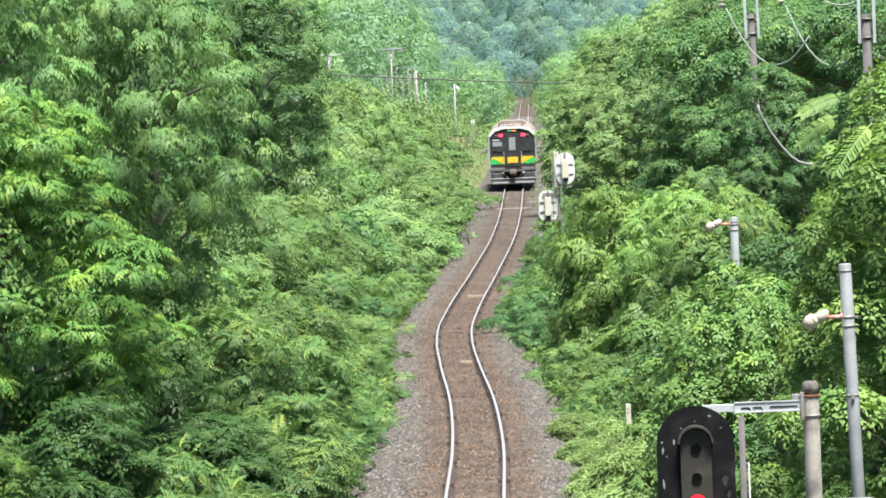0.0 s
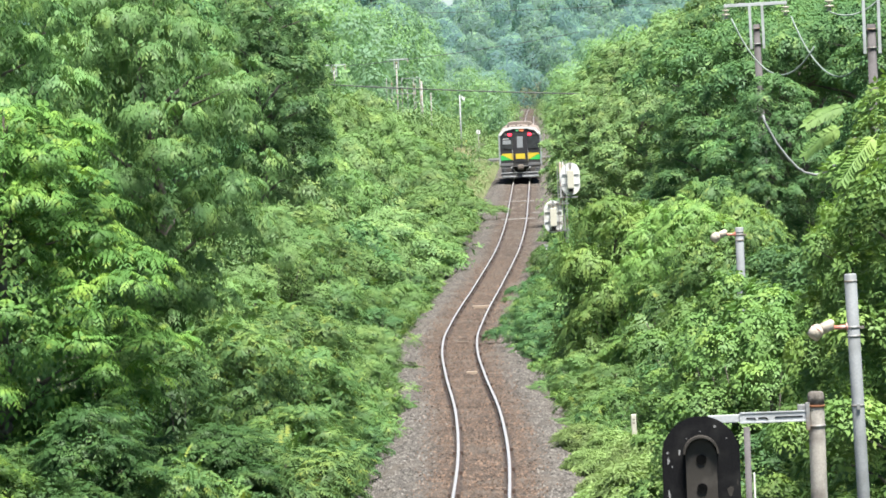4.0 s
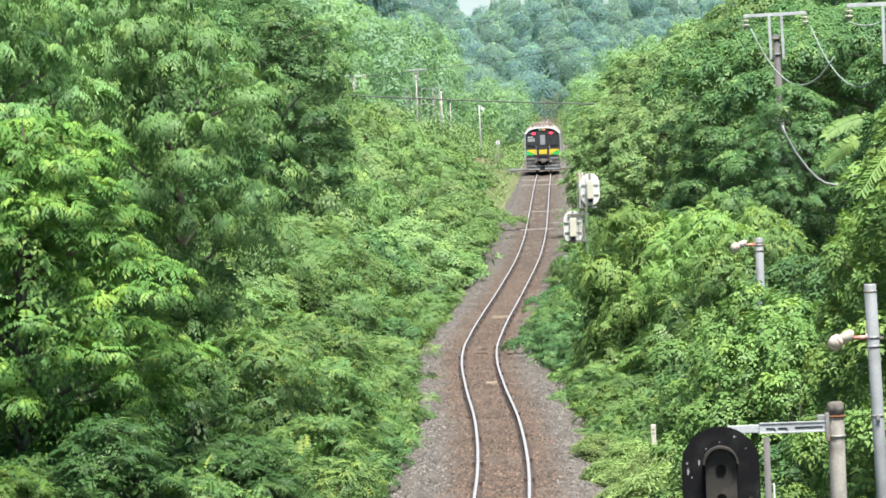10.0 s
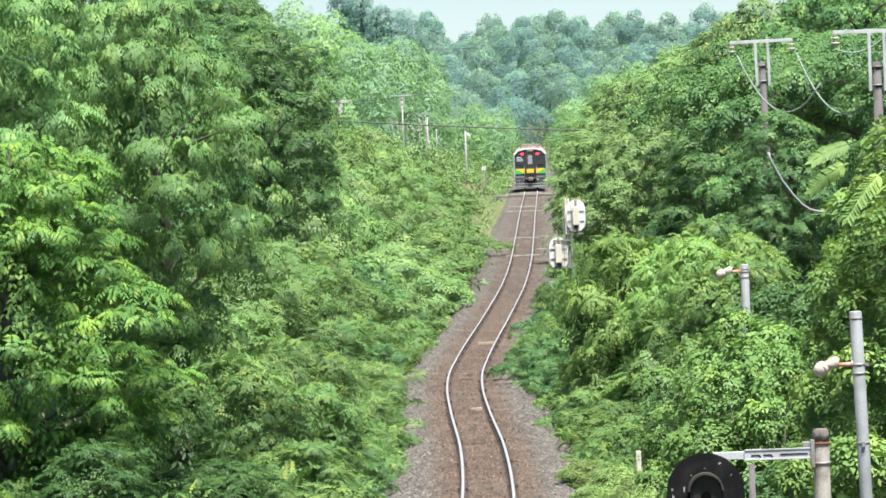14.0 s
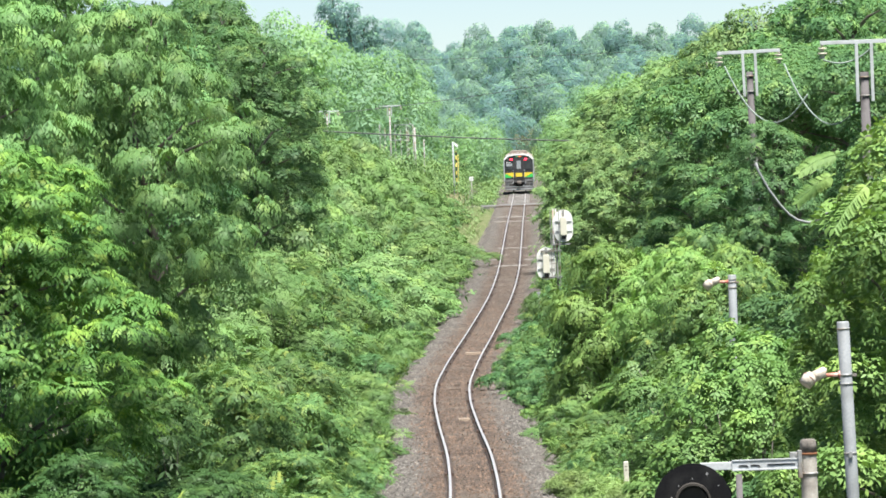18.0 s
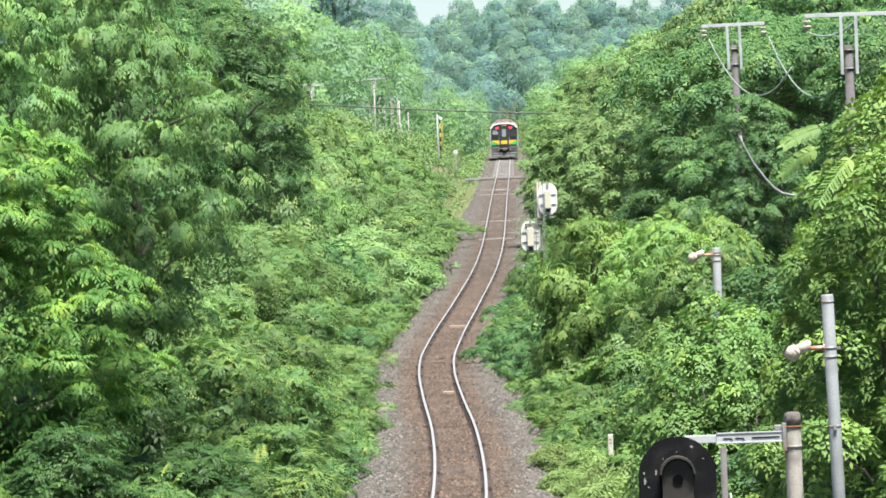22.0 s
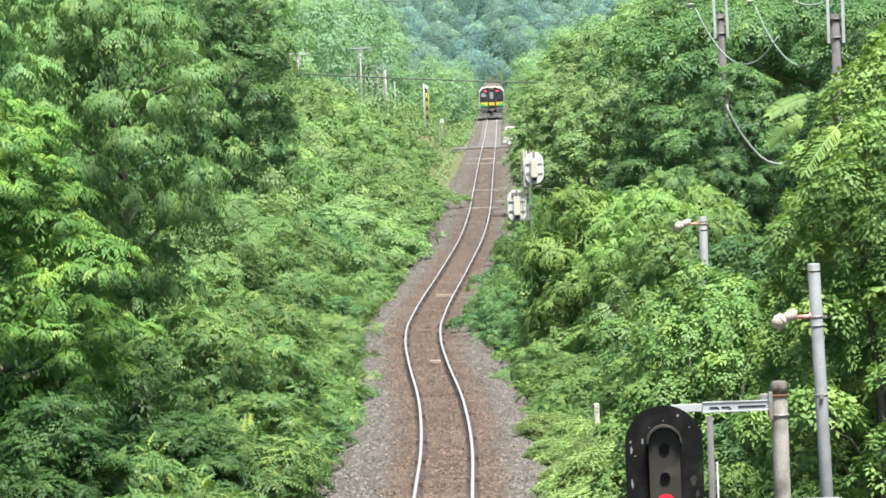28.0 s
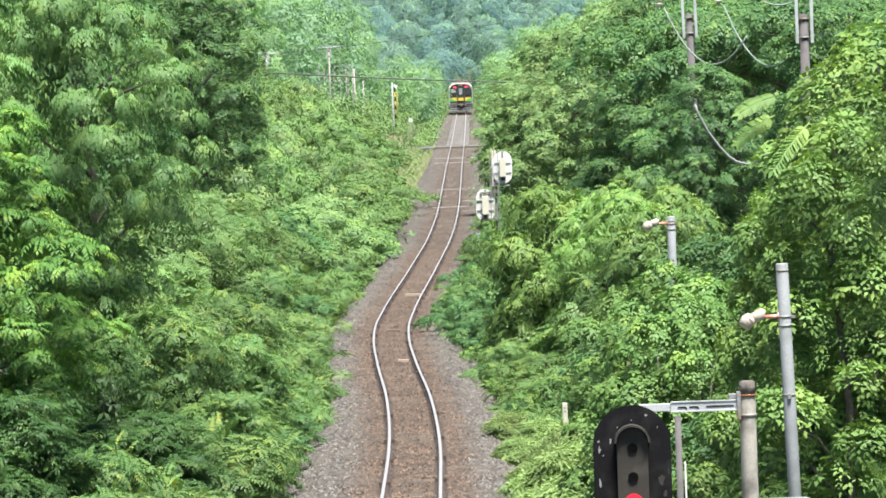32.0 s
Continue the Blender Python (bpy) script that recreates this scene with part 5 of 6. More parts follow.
def wire(name, a, b, sag, r, mat, label, n=16):
    a, b = Vector(a), Vector(b)
    pts = [a.lerp(b, i / n) - Vector((0, 0, sag * 4 * (i / n) * (1 - i / n))) for i in range(n + 1)]
    w = new(name, mesh_of(name, tube(B(), pts, r, 6), mat))
    return tagged(w, label, "wire", "wires on poles")


wire("overhead_wire", (-24, 418, 7.95), (14, 421, 5.1), 0.33, 0.05, DARK_WIRE, "black overhead cable crossing high over the line")
wire("overhead_wire", (-15.4, 470, 8.0), (6, 640, 10.3), 0.3, 0.03, DARK_WIRE, "thin overhead wire crossing above the line")
wire("overhead_wire", (-30, 800, 14.5), (20, 800, 14.0), 0.5, 0.03, DARK_WIRE, "thin overhead wire crossing above the line")
wire("jumper_wire", (6.3, 179.9, 9.95), (8.7, 178, 9.0), 1.25, 0.024, WIRE, "thin green-grey jumper wire hanging from the pole")
wire("jumper_wire", (8.12, 179.9, 9.95), (10.1, 176, 8.6), 1.1, 0.024, WIRE, "thin green-grey jumper wire hanging from the pole")
wire("jumper_wire", (7.75, 149.9, 9.95), (9.1, 150, 10.3), 0.25, 0.022, WIRE, "thin green-grey jumper wire hanging from the pole")
def loop(y, s, pts):
    """Points of a hanging cable, drawn at 178 m and brought forward to y."""
    return [(x * s, y, 9.5 - (9.5 - z) * s) for x, z in pts]


cable = new("hanging_cable", mesh_of("hanging_cable", tube(B(), loop(169, 169 / 178, ((7.08, 7.0), (7.14, 6.75), (7.45, 6.15), (7.79, 5.67), (8.05, 5.38), (8.28, 5.22), (8.62, 5.13), (8.96, 5.24), (9.3, 5.5), (9.9, 6.3))), 0.035, 8), CABLE))
tagged(cable, "thick grey cable looping down from the pole into the trees", "cable", "wires on poles")
prop = thing("cable_post", pose(2.49, 71, 0), "slim brown post with a pale conduit behind the signal", "post")
part("post", tube(B(), [(0, 0, 0.3), (0, 0, 4.75)], 0.04, 10), POLE, prop)
part("conduit", tube(B(), [(0.07, -0.02, 0.3), (0.07, -0.02, 4.2)], 0.012, 8), OLD_STEEL, prop)


# ---- the road crossing ----
PALE_STONE = surface("pale_stone", (0.215, 0.2, 0.185), (0.15, 0.14, 0.13), rough=0.95, grain=0.05)
RY0, RY1 = 510.5, 517.0
rz = float(line_z(513.5))
road = thing("crossing_road", Matrix.Identity(4), "narrow grey asphalt road crossing the track", "road", kind="structure")
bm = B()
xs = [-60, -40, -25, -14, -6, -1.6, 1.4, 6, 14, 25, 40]
zs = [max(rz - 0.02, float(ground_z(x, 513.7)) + 0.05) if abs(x) > 4 else rz - 0.02 for x in xs]
ring = [[bm.verts.new((x, y, z - d)) for x, z in zip(xs, zs)] for y, d in ((RY0, 0.5), (RY0, 0), (RY1, 0), (RY1, 0.5))]
for a, b in zip(ring, ring[1:]):
    for k in range(len(xs) - 1):
        bm.faces.new((a[k], a[k + 1], b[k + 1], b[k]))
part("carriageway", bm, ASPHALT, road)
lx = float(line_x(513.5))
# the beams' dark colour stands for the shadow line along the road's edge
for y in (RY0 - 0.12, RY1 + 0.02):
    part("edge_beam", box(B(), lx - 1.9, lx + 2.0, y, y + 0.1, rz - 0.3, rz + 0.02, 0.01), SLEEPER, road, "edge beam darkened for the shadow line")
for u0, u1 in ((-1.7, -0.62), (-0.5, 0.5), (0.62, 1.7)):
    for k in range(4):
        part("crossing_panel", box(B(), lx + u0, lx + u1, RY0 + 0.05 + 1.6 * k, RY0 + 1.62 + 1.6 * k, rz - 0.1, rz + 0.012, 0.008), ASPHALT, road)
# pale stone strips and cable troughs laid across the bed
for y, w, u0, u1 in ((445, 0.5, -1.6, 1.5), (463, 0.7, -1.6, 1.6), (366, 0.25, -0.9, 0.9), (343, 0.25, -2.2, -0.8), (342, 0.25, 0.8, 2.0), (332, 0.35, -0.9, 1.0)):
    x, z = float(line_x(y)), float(line_z(y))
    s = new("cable_trough", mesh_of("cable_trough", box(B(), u0, u1, -w, w, -0.3, -0.1, 0.03), PALE_STONE))
    s.matrix_basis = pose(x, y, z)
    tagged(s, "pale concrete cable trough laid across the track bed", "cable trough", "cable troughs")
# loose sleepers and rods between the rails
for y, u0, u1, mat, words in ((197, -0.12, 0.28, SLEEPER, "dark rusty plate lying between the rails"), (200.5, 0.02, 0.2, SLEEPER, "dark rusty plate lying between the rails"),
                              (175, 0.08, 0.4, PALE_WOOD, "pale wooden slat lying between the rails"), (227.5, -0.15, 0.5, PALE_WOOD, "pale wooden slat lying between the rails")):
    s = new("loose_slat", mesh_of("loose_slat", box(B(), u0, u1, -0.12, 0.12, -0.2, -0.06, 0.01), mat))
    s.matrix_basis = pose(float(line_x(y)), y, float(line_z(y)))
    tagged(s, words, "slat", "loose pieces on the track")

gate_x, gate_y = -5.65, 508.6
gate_z = float(ground_z(gate_x, gate_y))
gate = thing("crossing_gate", pose(gate_x, gate_y, 0), "level crossing barrier with a grey mast and a striped arm", "barrier")
part("mast", tube(B(), [(-0.2, 0, gate_z - 0.3), (-0.2, 0, 5.1)], 0.065, 12), STEEL, gate)
part("bell", slab(B(), [(-0.1, 5.05), (0.25, 4.8), (0.2, 4.55), (-0.05, 4.75)], -0.15, 0.15, 0.02), WHITE, gate, "white warning bell horn")
part("drive_box", box(B(), -0.2, 0.35, -0.3, 0.3, gate_z - 0.1, gate_z + 1.0, 0.03), YELLOW, gate)
arm = part("barrier_arm", tube(B(), [(0, 0, -0.3), (0, 0, 3.75)], [0.055, 0.045], 10), YELLOW, gate, "yellow and black striped arm")
for k in range(5):
    part("stripe", tube(B(), [(0, 0, 0.35 + 0.75 * k), (0, 0, 0.7 + 0.75 * k)], 0.059 - 0.002 * k, 10), BLACK, arm)
part("second_rod", tube(B(), [(0.17, 0, 0.4), (0.17, 0, 3.5)], 0.026, 8), YELLOW, arm)
arm_at = lambda deg: pose(0.02, 0, 0.95, -deg, 0, 0)
board = thing("trackside_board", pose(-4.2, 490, 0), "small white trackside board on a post", "sign board")
bz = float(ground_z(-4.2, 490))
part("post", tube(B(), [(0, 0, bz - 0.3), (0, 0, 2.2)], 0.025, 8), OLD_STEEL, board)
part("plate", box(B(), -0.16, 0.16, -0.05, -0.02, 1.95, 2.28, 0.01), WHITE, board)
part("letter_bar", box(B(), -0.03, 0.02, -0.056, -0.051, 2.0, 2.22), OLD_STEEL, board)
g = g_of(200)
blades = []
for i in range(150):
    x, y = -5.7 + g.normal(0, 0.4), g.uniform(476, 498)
    z = float(ground_z(x, y)) - 0.1
    h, w = g.uniform(1.3, 2.5), 0.03
    dx, dy = g.normal(0, 0.18, 2)
    blades.append([(x - w, y, z), (x + w, y, z), (x + dx + w * 0.6, y + dy, z + h), (x + dx - w * 0.6, y + dy, z + h)])
blades = np.array(blades)
tagged(new("dry_reeds", from_arrays("dry_reeds", blades.reshape(-1, 3), np.arange(len(blades) * 4).reshape(-1, 4), STRAW)), "straw-coloured dry reeds beside the crossing", "reeds", kind="stuff")


GRASS = surface("pale_grass", (0.25, 0.31, 0.135), (0.17, 0.25, 0.09), (0.38, 0.37, 0.2), 0.8, grain=0.3, patch=2.0)
g = g_of(201)
n = 30000
gy = g.uniform(325, 508, n)
gu = -2.6 + 0.45 * np.clip((gy - 380) / 60, 0, 1) - np.abs(g.normal(0, 0.6 + 0.012 * np.clip(gy - 340, 0, 120), n))
right = g.uniform(size=n) < 0.2
gu = np.where(right, 2.7 + np.abs(g.normal(0, 0.4, n)), gu)
gxx = line_x(gy) + gu
gz0 = ground_z(gxx, gy) - 0.15
gh, gw = g.uniform(0.3, 0.85, n) * (1 + 0.9 * (gy > 478) * (gu < -3.2)) * (0.55 + 0.45 * np.sin(gy * 0.9 + 2 * np.sin(gu * 2.1)) ** 2), g.uniform(0.02, 0.05, n)
lean = g.normal(0, 0.16, (n, 2))
low_l, low_r = np.stack([gxx - gw, gy, gz0], -1), np.stack([gxx + gw, gy, gz0], -1)
tip = np.stack([gxx + lean[:, 0], gy + lean[:, 1], gz0 + gh], -1)
tagged(new("grass", from_arrays("grass", np.stack([low_l, low_r, tip], 1).reshape(-1, 3), np.arange(3 * n).reshape(-1, 3), GRASS)),
       "pale yellow-green tall grass on the slope beside the track", "grass", kind="stuff")


# ---- the railcar ----
SILVER = surface("brushed_steel_side", (0.55, 0.57, 0.58), (0.48, 0.5, 0.51), (0.4, 0.41, 0.41), 0.4, 0.6, grain=0.1, patch=1.0, bump=0.03)
CAR_WHITE = surface("railcar_white", (0.80, 0.80, 0.78), (0.74, 0.74, 0.72), (0.6, 0.58, 0.55), 0.4, grain=0.1, patch=0.6, bump=0.02)
# black lifted a little to carry the haze in front of the railcar
MASK = surface("hazed_railcar_black", (0.034, 0.034, 0.038), (0.042, 0.042, 0.046), (0.055, 0.052, 0.05), 0.35, grain=0.1, patch=0.6, bump=0.02, gloss=0.3)
ROOF = surface("railcar_roof", (0.24, 0.2, 0.17), (0.19, 0.155, 0.135), (0.28, 0.24, 0.21), 0.8, grain=0.1, patch=0.8)
GREY = surface("railcar_grey", (0.15, 0.153, 0.157), (0.1, 0.103, 0.107), (0.11, 0.1, 0.09), 0.6, grain=0.06, patch=0.4)
UNDER = surface("underframe", (0.04, 0.038, 0.036), (0.06, 0.055, 0.05), rough=0.8, grain=0.05)
COUPLER = surface("coupler_iron", (0.2, 0.17, 0.145), (0.14, 0.12, 0.105), rough=0.7, metal=0.1, grain=0.03)
BAND_Y = surface("yellow_band", (0.66, 0.5, 0.04), (0.6, 0.45, 0.04), rough=0.45, grain=0.2)
BAND_G = surface("green_band", (0.05, 0.48, 0.10), (0.04, 0.42, 0.09), rough=0.45, grain=0.2)
GLASS = surface("dark_glass", (0.03, 0.034, 0.038), (0.05, 0.055, 0.06), rough=0.06, grain=0.4, bump=0.0)
BLIND = surface("pale_cab_blind", (0.30, 0.32, 0.34), (0.24, 0.26, 0.27), rough=0.3, grain=0.1)
AMBER = lens_glow("sign_amber", (0.9, 0.25, 0.1), 0.5)
SIGN_G = lens_glow("sign_green", (0.1, 0.45, 0.2), 0.35)

railcar = thing("railcar", pose(float(line_x(360)), 360, float(line_z(360))), "silver diesel railcar, black end with yellow-green bands, lit tail lamps", "train")
railcar.scale = (1.055, 1.0, 0.985)
half = [(0.0, 4.0), (0.5, 3.97), (0.95, 3.86), (1.22, 3.68), (1.38, 3.42), (1.41, 2.2), (1.40, 1.1)]
profile = [(-x, z) for x, z in half[:0:-1]] + half
body_bm = slab(B(), [p for p in profile if p[1] < 3.7] + [], 0.35, 19.6)
part("body_side", body_bm, SILVER, railcar, "ribbed stainless steel body")
part("roof", slab(B(), [(-1.38, 3.44), (-1.22, 3.69), (-0.95, 3.87), (-0.5, 3.98), (0, 4.01), (0.5, 3.98), (0.95, 3.87), (1.22, 3.69), (1.38, 3.44)], 0.45, 19.6), ROOF, railcar, "dusty brown-grey roof")
# the end: black mask in a white rim
rim = B()
outer = [(-1.41, 1.45), (-1.43, 2.4), (-1.41, 3.42), (-1.05, 3.84), (-0.5, 3.93), (0.5, 3.93), (1.05, 3.84), (1.41, 3.42), (1.43, 2.4), (1.41, 1.45)]
inner_l = [(-1.30, 1.45), (-1.33, 2.4), (-1.31, 3.32), (-0.98, 3.66), (-0.5, 3.80), (0.5, 3.80), (0.98, 3.66), (1.31, 3.32), (1.33, 2.4), (1.30, 1.45)]
top = slab(rim, [outer[2], outer[3], outer[4], outer[5], outer[6], outer[7], inner_l[7], inner_l[6], inner_l[5], inner_l[4], inner_l[3], inner_l[2]], -0.02, 0.5)
part("end_rim", top, CAR_WHITE, railcar, "white rim over the end")
for e in (-1, 1):
    part("end_rim", slab(B(), [(e * x, z) for x, z in ((1.30, 1.12), (1.33, 2.4), (1.31, 3.32), (1.41, 3.42), (1.43, 2.4), (1.41, 1.12))], 0.0, 0.5), SILVER, railcar)
part("end_mask", slab(B(), inner_l[2:8] + [(1.33, 2.4), (1.30, 1.12), (-1.30, 1.12), (-1.33, 2.4)], 0.05, 0.45), MASK, railcar, "black end panel")
for e in (-1, 1):
    w = part("end_window", slab(B(), [(e * x, z) for x, z in ((0.52, 2.38), (1.24, 2.38), (1.25, 3.16), (1.12, 3.22), (0.52, 3.22))], 0.03, 0.07, 0.006), GLASS, railcar)
    part("window_blind", box(B(), min(e * 0.6, e * 1.15), max(e * 0.6, e * 1.15), 0.024, 0.03, 2.72, 3.0 if e < 0 else 2.85), BLIND if e < 0 else GLASS, w)
    part("wiper", tube(B(), [(e * 0.6, 0.015, 2.36), (e * 1.1, 0.015, 2.42)], 0.012, 6), BLACK, w)
    part("tail_lamp", box(B(), e * 0.66 - 0.12, e * 0.66 + 0.12, 0.0, 0.06, 3.31, 3.48, 0.03), TAIL, railcar, "lit red tail lamp")
    part("head_lamp", box(B(), e * 0.92 - 0.09, e * 0.92 + 0.09, 0.01, 0.06, 3.34, 3.46, 0.02), GREY, railcar)
    part("yellow_band", slab(B(), [(e * x, z) for x, z in ((0.47, 1.6), (0.47, 2.06), (1.2, 2.06), (1.29, 1.94), (1.1, 1.93), (0.56, 1.6))], 0.036, 0.05), BAND_Y, railcar, "yellow band")
    part("green_band", slab(B(), [(e * x, z) for x, z in ((0.58, 1.59), (1.11, 1.92), (1.30, 1.92), (1.30, 1.58))], 0.034, 0.05), BAND_G, railcar, "green band")
    part("buffer_strip", box(B(), min(e * 0.5, e * 1.36), max(e * 0.5, e * 1.36), -0.06, 0.4, 1.15, 1.36, 0.03), GREY, railcar, "grey buffer strip")
    part("skirt_plate", box(B(), min(e * 0.55, e * 1.3), max(e * 0.55, e * 1.3), -0.02, 0.3, 0.62, 1.12, 0.03), GREY, railcar)
    part("step_box", box(B(), min(e * 0.62, e * 0.95), max(e * 0.62, e * 0.95), -0.1, 0.0, 0.72, 0.98, 0.02), UNDER, railcar)
    part("jumper_hose", tube(B(), [(e * 0.42, -0.02, 1.25), (e * 0.48, -0.16, 1.0), (e * 0.36, -0.16, 0.82), (e * 0.25, -0.1, 0.95)], 0.03, 6), BLACK, railcar)
    part("handrail", tube(B(), [(e * 0.52, 0.02, 1.5), (e * 0.52, -0.03, 1.55), (e * 0.52, -0.03, 2.3), (e * 0.52, 0.02, 2.35)], 0.015, 6), SILVER, railcar)
door = part("end_door", box(B(), -0.46, 0.46, 0.02, 0.06, 1.45, 3.5, 0.015), MASK, railcar, "black gangway door")
part("door_window", box(B(), -0.19, 0.19, 0.008, 0.02, 2.45, 3.25, 0.01), BLIND, door, "pale door window")
part("yellow_band", box(B(), -0.31, 0.31, 0.008, 0.02, 1.66, 2.03), BAND_Y, door, "yellow band")
part("destination_sign", box(B(), -0.30, 0.30, 0.02, 0.06, 3.57, 3.78, 0.01), MASK, railcar)
for x0, x1, mat in ((-0.26, -0.05, SIGN_G), (-0.02, 0.26, AMBER)):
    part("sign_bar", box(B(), x0, x1, 0.012, 0.02, 3.63, 3.72), mat, railcar)
part("letter_bar", box(B(), -1.15, -0.75, 0.014, 0.024, 3.08, 3.13), CAR_WHITE, railcar)
part("coupler", box(B(), -0.18, 0.18, -0.45, 0.3, 0.9, 1.16, 0.05), COUPLER, railcar, "brown iron coupler")
part("coupler_head", box(B(), -0.2, 0.2, -0.6, -0.4, 0.96, 1.26, 0.06), COUPLER, railcar)
for x, z, r in ((-0.62, 1.0, 0.05), (0.62, 1.0, 0.05), (-0.45, 0.92, 0.04), (0.45, 0.92, 0.04)):
    part("air_cock", tube(B(), [(x, -0.12, z), (x, 0.0, z + 0.03)], r, 8), STEEL, railcar)
for e in (-1, 1):
    part("cross_stay", tube(B(), [(e * 0.3, -0.1, 0.7), (e * 0.62, -0.08, 1.1)], 0.03, 6), STEEL, railcar)
    for k in range(3):
        part("step", box(B(), min(e * 1.0, e * 1.28), max(e * 1.0, e * 1.28), -0.1, -0.02, 0.72 + 0.13 * k, 0.74 + 0.13 * k), STEEL, railcar)
part("coupler_guard", box(B(), -0.55, 0.55, -0.3, 0.2, 1.12, 1.18, 0.01), GREY, railcar)
part("jumper_box", box(B(), -0.34, 0.34, -0.12, 0.1, 0.60, 0.80, 0.03), BLACK, railcar)
part("snowplough", slab(B(), [(-1.3, 0.74), (1.3, 0.74), (1.34, 0.55), (1.22, 0.3), (-1.22, 0.3), (-1.34, 0.55)], -0.12, 0.12, 0.02), GREY, railcar, "grey snowplough")
part("plough_edge", box(B(), -1.25, 1.25, -0.2, -0.1, 0.36, 0.46, 0.02), STEEL, railcar)
part("plough_edge", box(B(), -1.32, 1.32, -0.16, -0.1, 0.64, 0.71, 0.02), STEEL, railcar)
part("underframe", box(B(), -1.2, 1.2, 0.5, 19.2, 0.45, 1.1, 0.03), UNDER, railcar)
part("roof_unit", slab(B(), [(-0.85, 3.85), (0.85, 3.85), (0.8, 4.12), (0.55, 4.2), (-0.55, 4.2), (-0.8, 4.12)], 7.5, 11.5, 0.04), ROOF, railcar, "roof cooling unit")
part("roof_unit", slab(B(), [(-0.7, 3.85), (0.7, 3.85), (0.6, 4.1), (-0.6, 4.1)], 13.0, 16.0, 0.04), ROOF, railcar)
for x, h in ((-0.75, 0.22), (-0.2, 0.18), (0.1, 0.2), (0.62, 0.2), (-0.45, 0.12)):
    part("roof_fitting", tube(B(), [(x, 0.75, 3.7), (x, 0.75, 3.95 + h * 0.6)], 0.06, 10), UNDER, railcar)
for e in (-1, 1):
    for k in range(7):
        part("side_window", box(B(), min(e * 1.40, e * 1.43), max(e * 1.40, e * 1.43), 2.2 + 2.35 * k, 3.9 + 2.35 * k, 2.1, 3.05, 0.004), GLASS, railcar)
    part("side_band", box(B(), min(e * 1.40, e * 1.425), max(e * 1.40, e * 1.425), 0.55, 19.5, 1.62, 1.85), BAND_G, railcar, "green side band")
wheel_mesh = mesh_of("wheel", tube(B(), [(-0.06, 0, 0), (-0.05, 0, 0), (0.06, 0, 0), (0.065, 0, 0)], [0.40, 0.43, 0.43, 0.47], 24), COUPLER)
for by in (3.0, 16.6):
    bogie = part("bogie", box(B(), -0.95, 0.95, by - 1.5, by + 1.5, 0.38, 0.62, 0.05), UNDER, railcar)
    for wy in (-1.05, 1.05):
        for e in (-1, 1):
            part("wheel", wheel_mesh, None, bogie, at=pose(e * 0.566, by + wy, 0.43, 0, 0, 0 if e < 0 else 180))

# ---- the small car ----
PAINT = surface("cream_car_paint", (0.68, 0.665, 0.63), (0.64, 0.625, 0.59), rough=0.25, grain=0.5, bump=0.0)
CAR_ROOF = surface("white_car_roof", (0.80, 0.80, 0.78), (0.76, 0.76, 0.74), rough=0.3, grain=0.5, bump=0.0)
RUBBER = surface("tyre_rubber", (0.02, 0.02, 0.02), (0.03, 0.03, 0.03), rough=0.8, grain=0.03)
CAR_Y = 514.4
car = thing("small_car", pose(-9.5, CAR_Y, rz), "boxy cream-white small car with a white roof crossing the track", "car")


def side_slab(outline, y0, y1, bevel):
    bm = slab(B(), outline, y0, y1, bevel)
    return bm


lower = [(-1.68, 0.30), (-1.70, 0.75), (-1.66, 1.02), (0.55, 1.02), (1.55, 0.94), (1.68, 0.78), (1.70, 0.42), (1.62, 0.26), (1.45, 0.24), (1.42, 0.44), (1.28, 0.60), (1.05, 0.60),
         (0.90, 0.44), (0.86, 0.22), (-0.86, 0.22), (-0.90, 0.44), (-1.05, 0.60), (-1.28, 0.60), (-1.42, 0.44), (-1.46, 0.26)]
part("body", side_slab(lower, -0.73, 0.73, 0.03), PAINT, car)
cabin = [(-1.64, 1.02), (-1.55, 1.56), (-1.40, 1.62), (0.10, 1.62), (0.30, 1.56), (0.80, 1.02)]
part("cabin", side_slab(cabin, -0.66, 0.66, 0.03), PAINT, car)
part("roof_panel", side_slab([(-1.56, 1.58), (-1.42, 1.66), (0.10, 1.66), (0.32, 1.57)], -0.67, 0.67, 0.01), CAR_ROOF, car, "white roof")
for y0, y1 in ((-0.672, -0.66), (0.66, 0.672)):
    for q in (((-1.45, 1.06), (-1.38, 1.52), (-0.86, 1.54), (-0.86, 1.06)), ((-0.80, 1.06), (-0.80, 1.54), (-0.18, 1.54), (-0.18, 1.06)), ((-0.12, 1.06), (-0.12, 1.54), (0.16, 1.53), (0.58, 1.06))):
        part("side_window", slab(B(), list(q), y0, y1), GLASS, car)
for y in (-0.735, 0.725):
    part("door_seam", box(B(), -0.16, -0.145, y, y + 0.01, 0.32, 1.0), RUBBER, car)
    part("door_handle", box(B(), -0.05, 0.10, y - 0.01, y + 0.02, 0.88, 0.91), CAR_ROOF, car)
    part("mirror", box(B(), 0.48, 0.60, -0.86 if y < 0 else 0.74, -0.74 if y < 0 else 0.86, 1.04, 1.16, 0.02), CAR_ROOF, car)
    part("head_light", box(B(), 1.60, 1.69, -0.66 if y < 0 else 0.46, -0.46 if y < 0 else 0.66, 0.66, 0.80, 0.02), CAR_ROOF, car)
    part("tail_light", box(B(), -1.71, -1.66, -0.70 if y < 0 else 0.58, -0.58 if y < 0 else 0.70, 0.70, 0.98, 0.01), PINK, car)
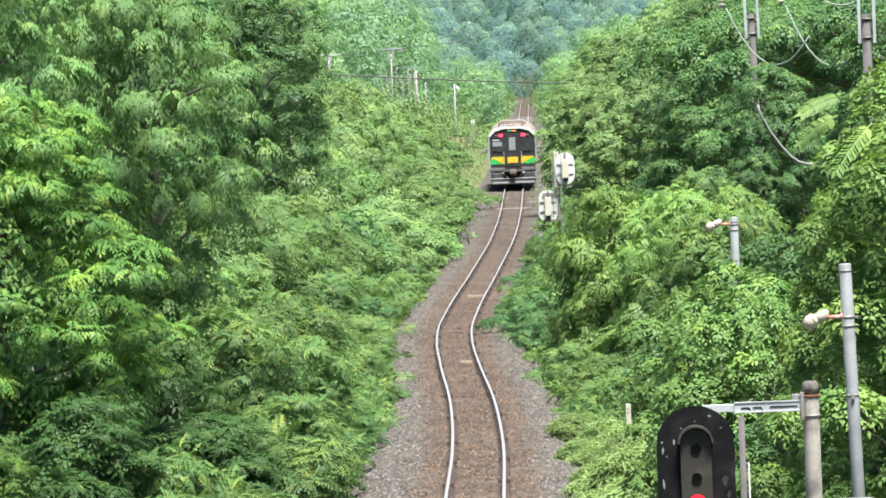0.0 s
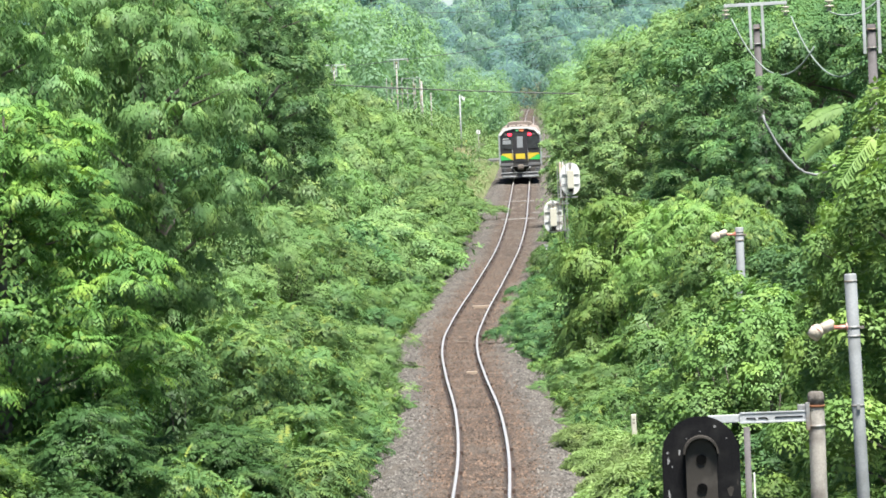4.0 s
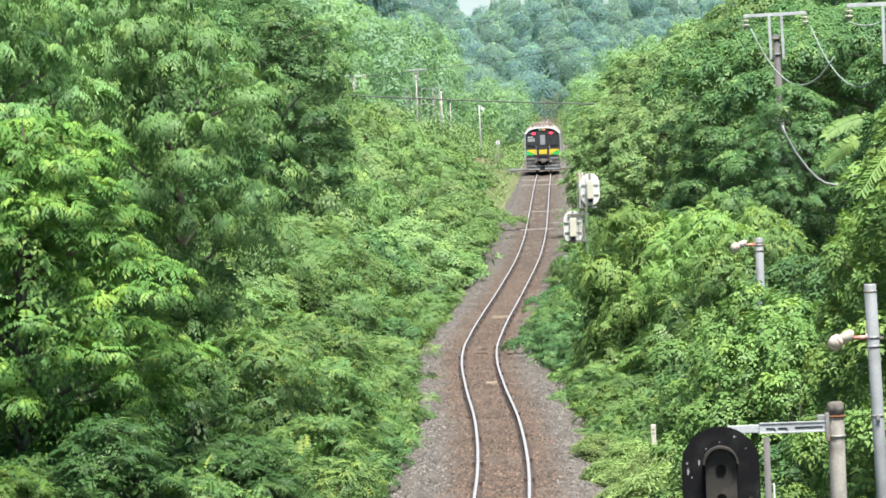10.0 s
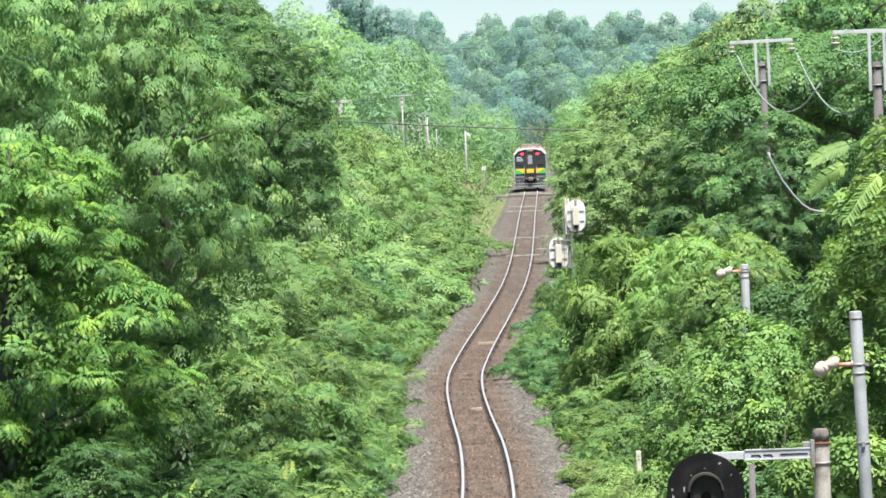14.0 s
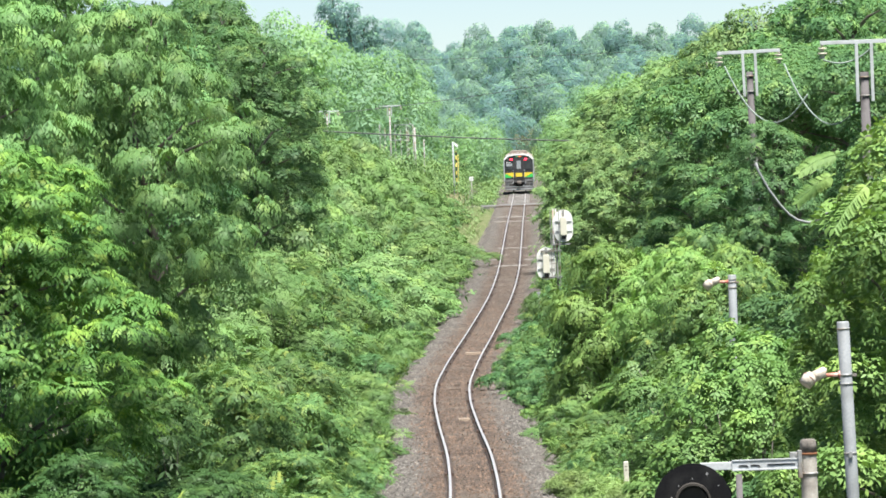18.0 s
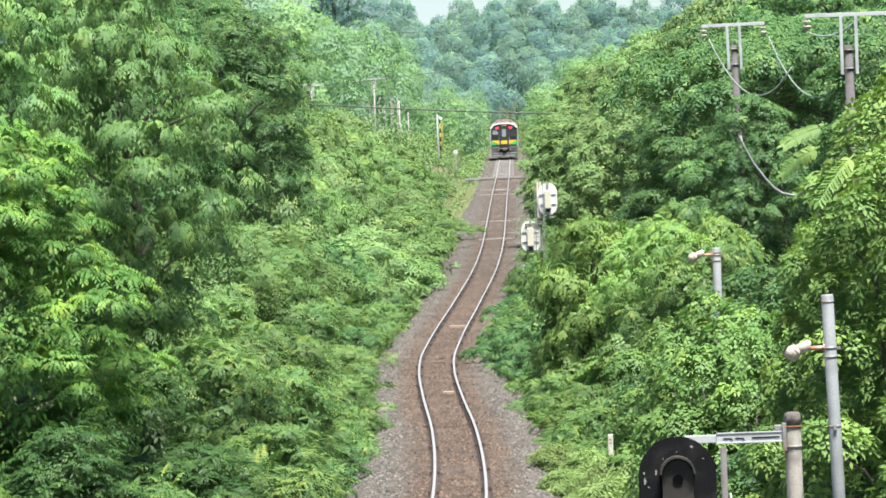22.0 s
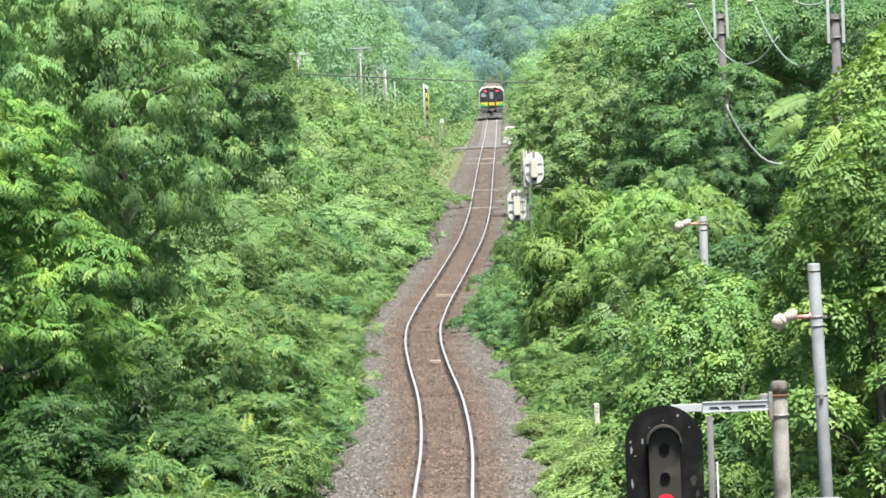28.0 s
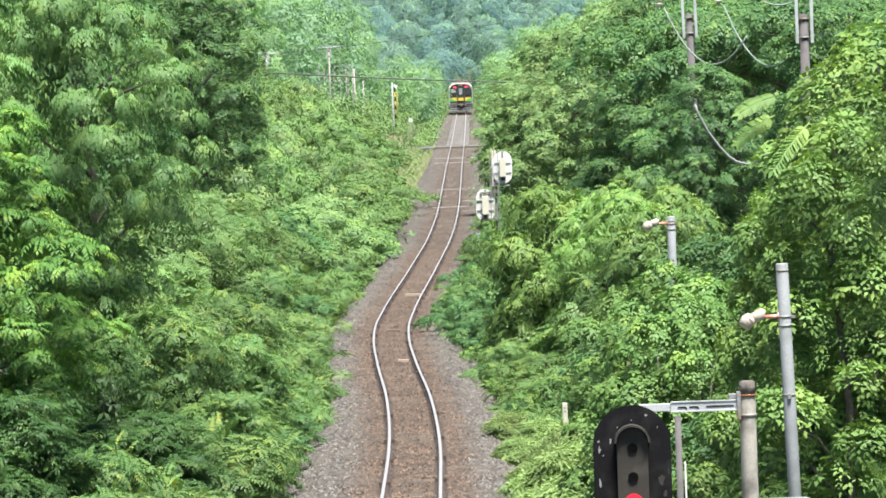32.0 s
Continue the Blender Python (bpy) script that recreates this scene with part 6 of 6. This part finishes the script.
part("windscreen", slab(B(), [(0.32, 1.53), (0.345, 1.545), (0.80, 1.06), (0.775, 1.045)], -0.58, 0.58), GLASS, car)
part("front_bumper", box(B(), 1.55, 1.73, -0.68, 0.68, 0.28, 0.48, 0.04), CAR_ROOF, car)
part("rear_bumper", box(B(), -1.74, -1.58, -0.68, 0.68, 0.28, 0.46, 0.04), CAR_ROOF, car)
tyre_mesh = mesh_of("tyre", tube(B(), [(0, -0.08, 0), (0, -0.07, 0), (0, 0.07, 0), (0, 0.08, 0)], [0.25, 0.285, 0.285, 0.25], 24), RUBBER)
rim_bm = tube(B(), [(0, -0.092, 0), (0, 0.092, 0)], 0.19, 20)
rim_mesh = mesh_of("rim", rim_bm, CAR_ROOF)
slot_mesh = mesh_of("rim_slot", box(B(), -0.03, 0.03, -0.097, 0.097, 0.07, 0.15, 0.005), RUBBER)
wheels = []
for x in (-1.16, 1.16):
    for y in (-0.65, 0.65):
        w = part("wheel", tyre_mesh, None, car, at=pose(x, y, 0.285))
        part("rim", rim_mesh, None, w, "white steel rim")
        for k in range(5):
            part("rim_slot", slot_mesh, None, w, at=pose(0, 0, 0, 0, 72 * k, 0))
        wheels.append((w, x, y))


def rail_pose(y):
    y2 = y + 14.0
    x1, x2, z1, z2 = (float(f(v)) for f in (line_x, line_z) for v in (y, y2))
    return pose(x1, y, z1, math.degrees(math.atan2(z2 - z1, 14.0)), 0, -math.degrees(math.atan2(x2 - x1, 14.0)))


def motions():
    """The railcar drives away, the barrier lifts, and the small car crosses behind."""
    walk(railcar, [(t, rail_pose(365.5 + 11.9 * t)) for t in range(0, 33, 2)])
    walk(arm, [(0, arm_at(88)), (16.9, arm_at(88)), (17.6, arm_at(50)), (18.3, arm_at(18)), (18.9, arm_at(0)), (32, arm_at(0))])
    ts = (0, 19, 21, 22.5, 23.5, 24, 24.5, 25, 25.5, 26.5, 27.5, 28, 29, 30, 32)
    front = (-10.5, -10.5, -7.6, -5.0, -3.63, -3.0, -2.52, -2.04, -1.40, 0.5, 3.0, 4.3, 7.2, 10.5, 18.5)
    rows = [0.0, 19.0] + [19.0 + 0.1 * k for k in range(1, 131)]
    way = [float(v) for v in glide(np.array(rows), ts, front)]
    walk(car, [(t, pose(x - 1.7, CAR_Y, rz)) for t, x in zip(rows, way)])
    for w, wx, wy in wheels:
        walk(w, [(t, pose(wx, wy, 0.285, 0, math.degrees((x - way[0]) / 0.285), 0)) for t, x in zip(rows, way)])


motions()
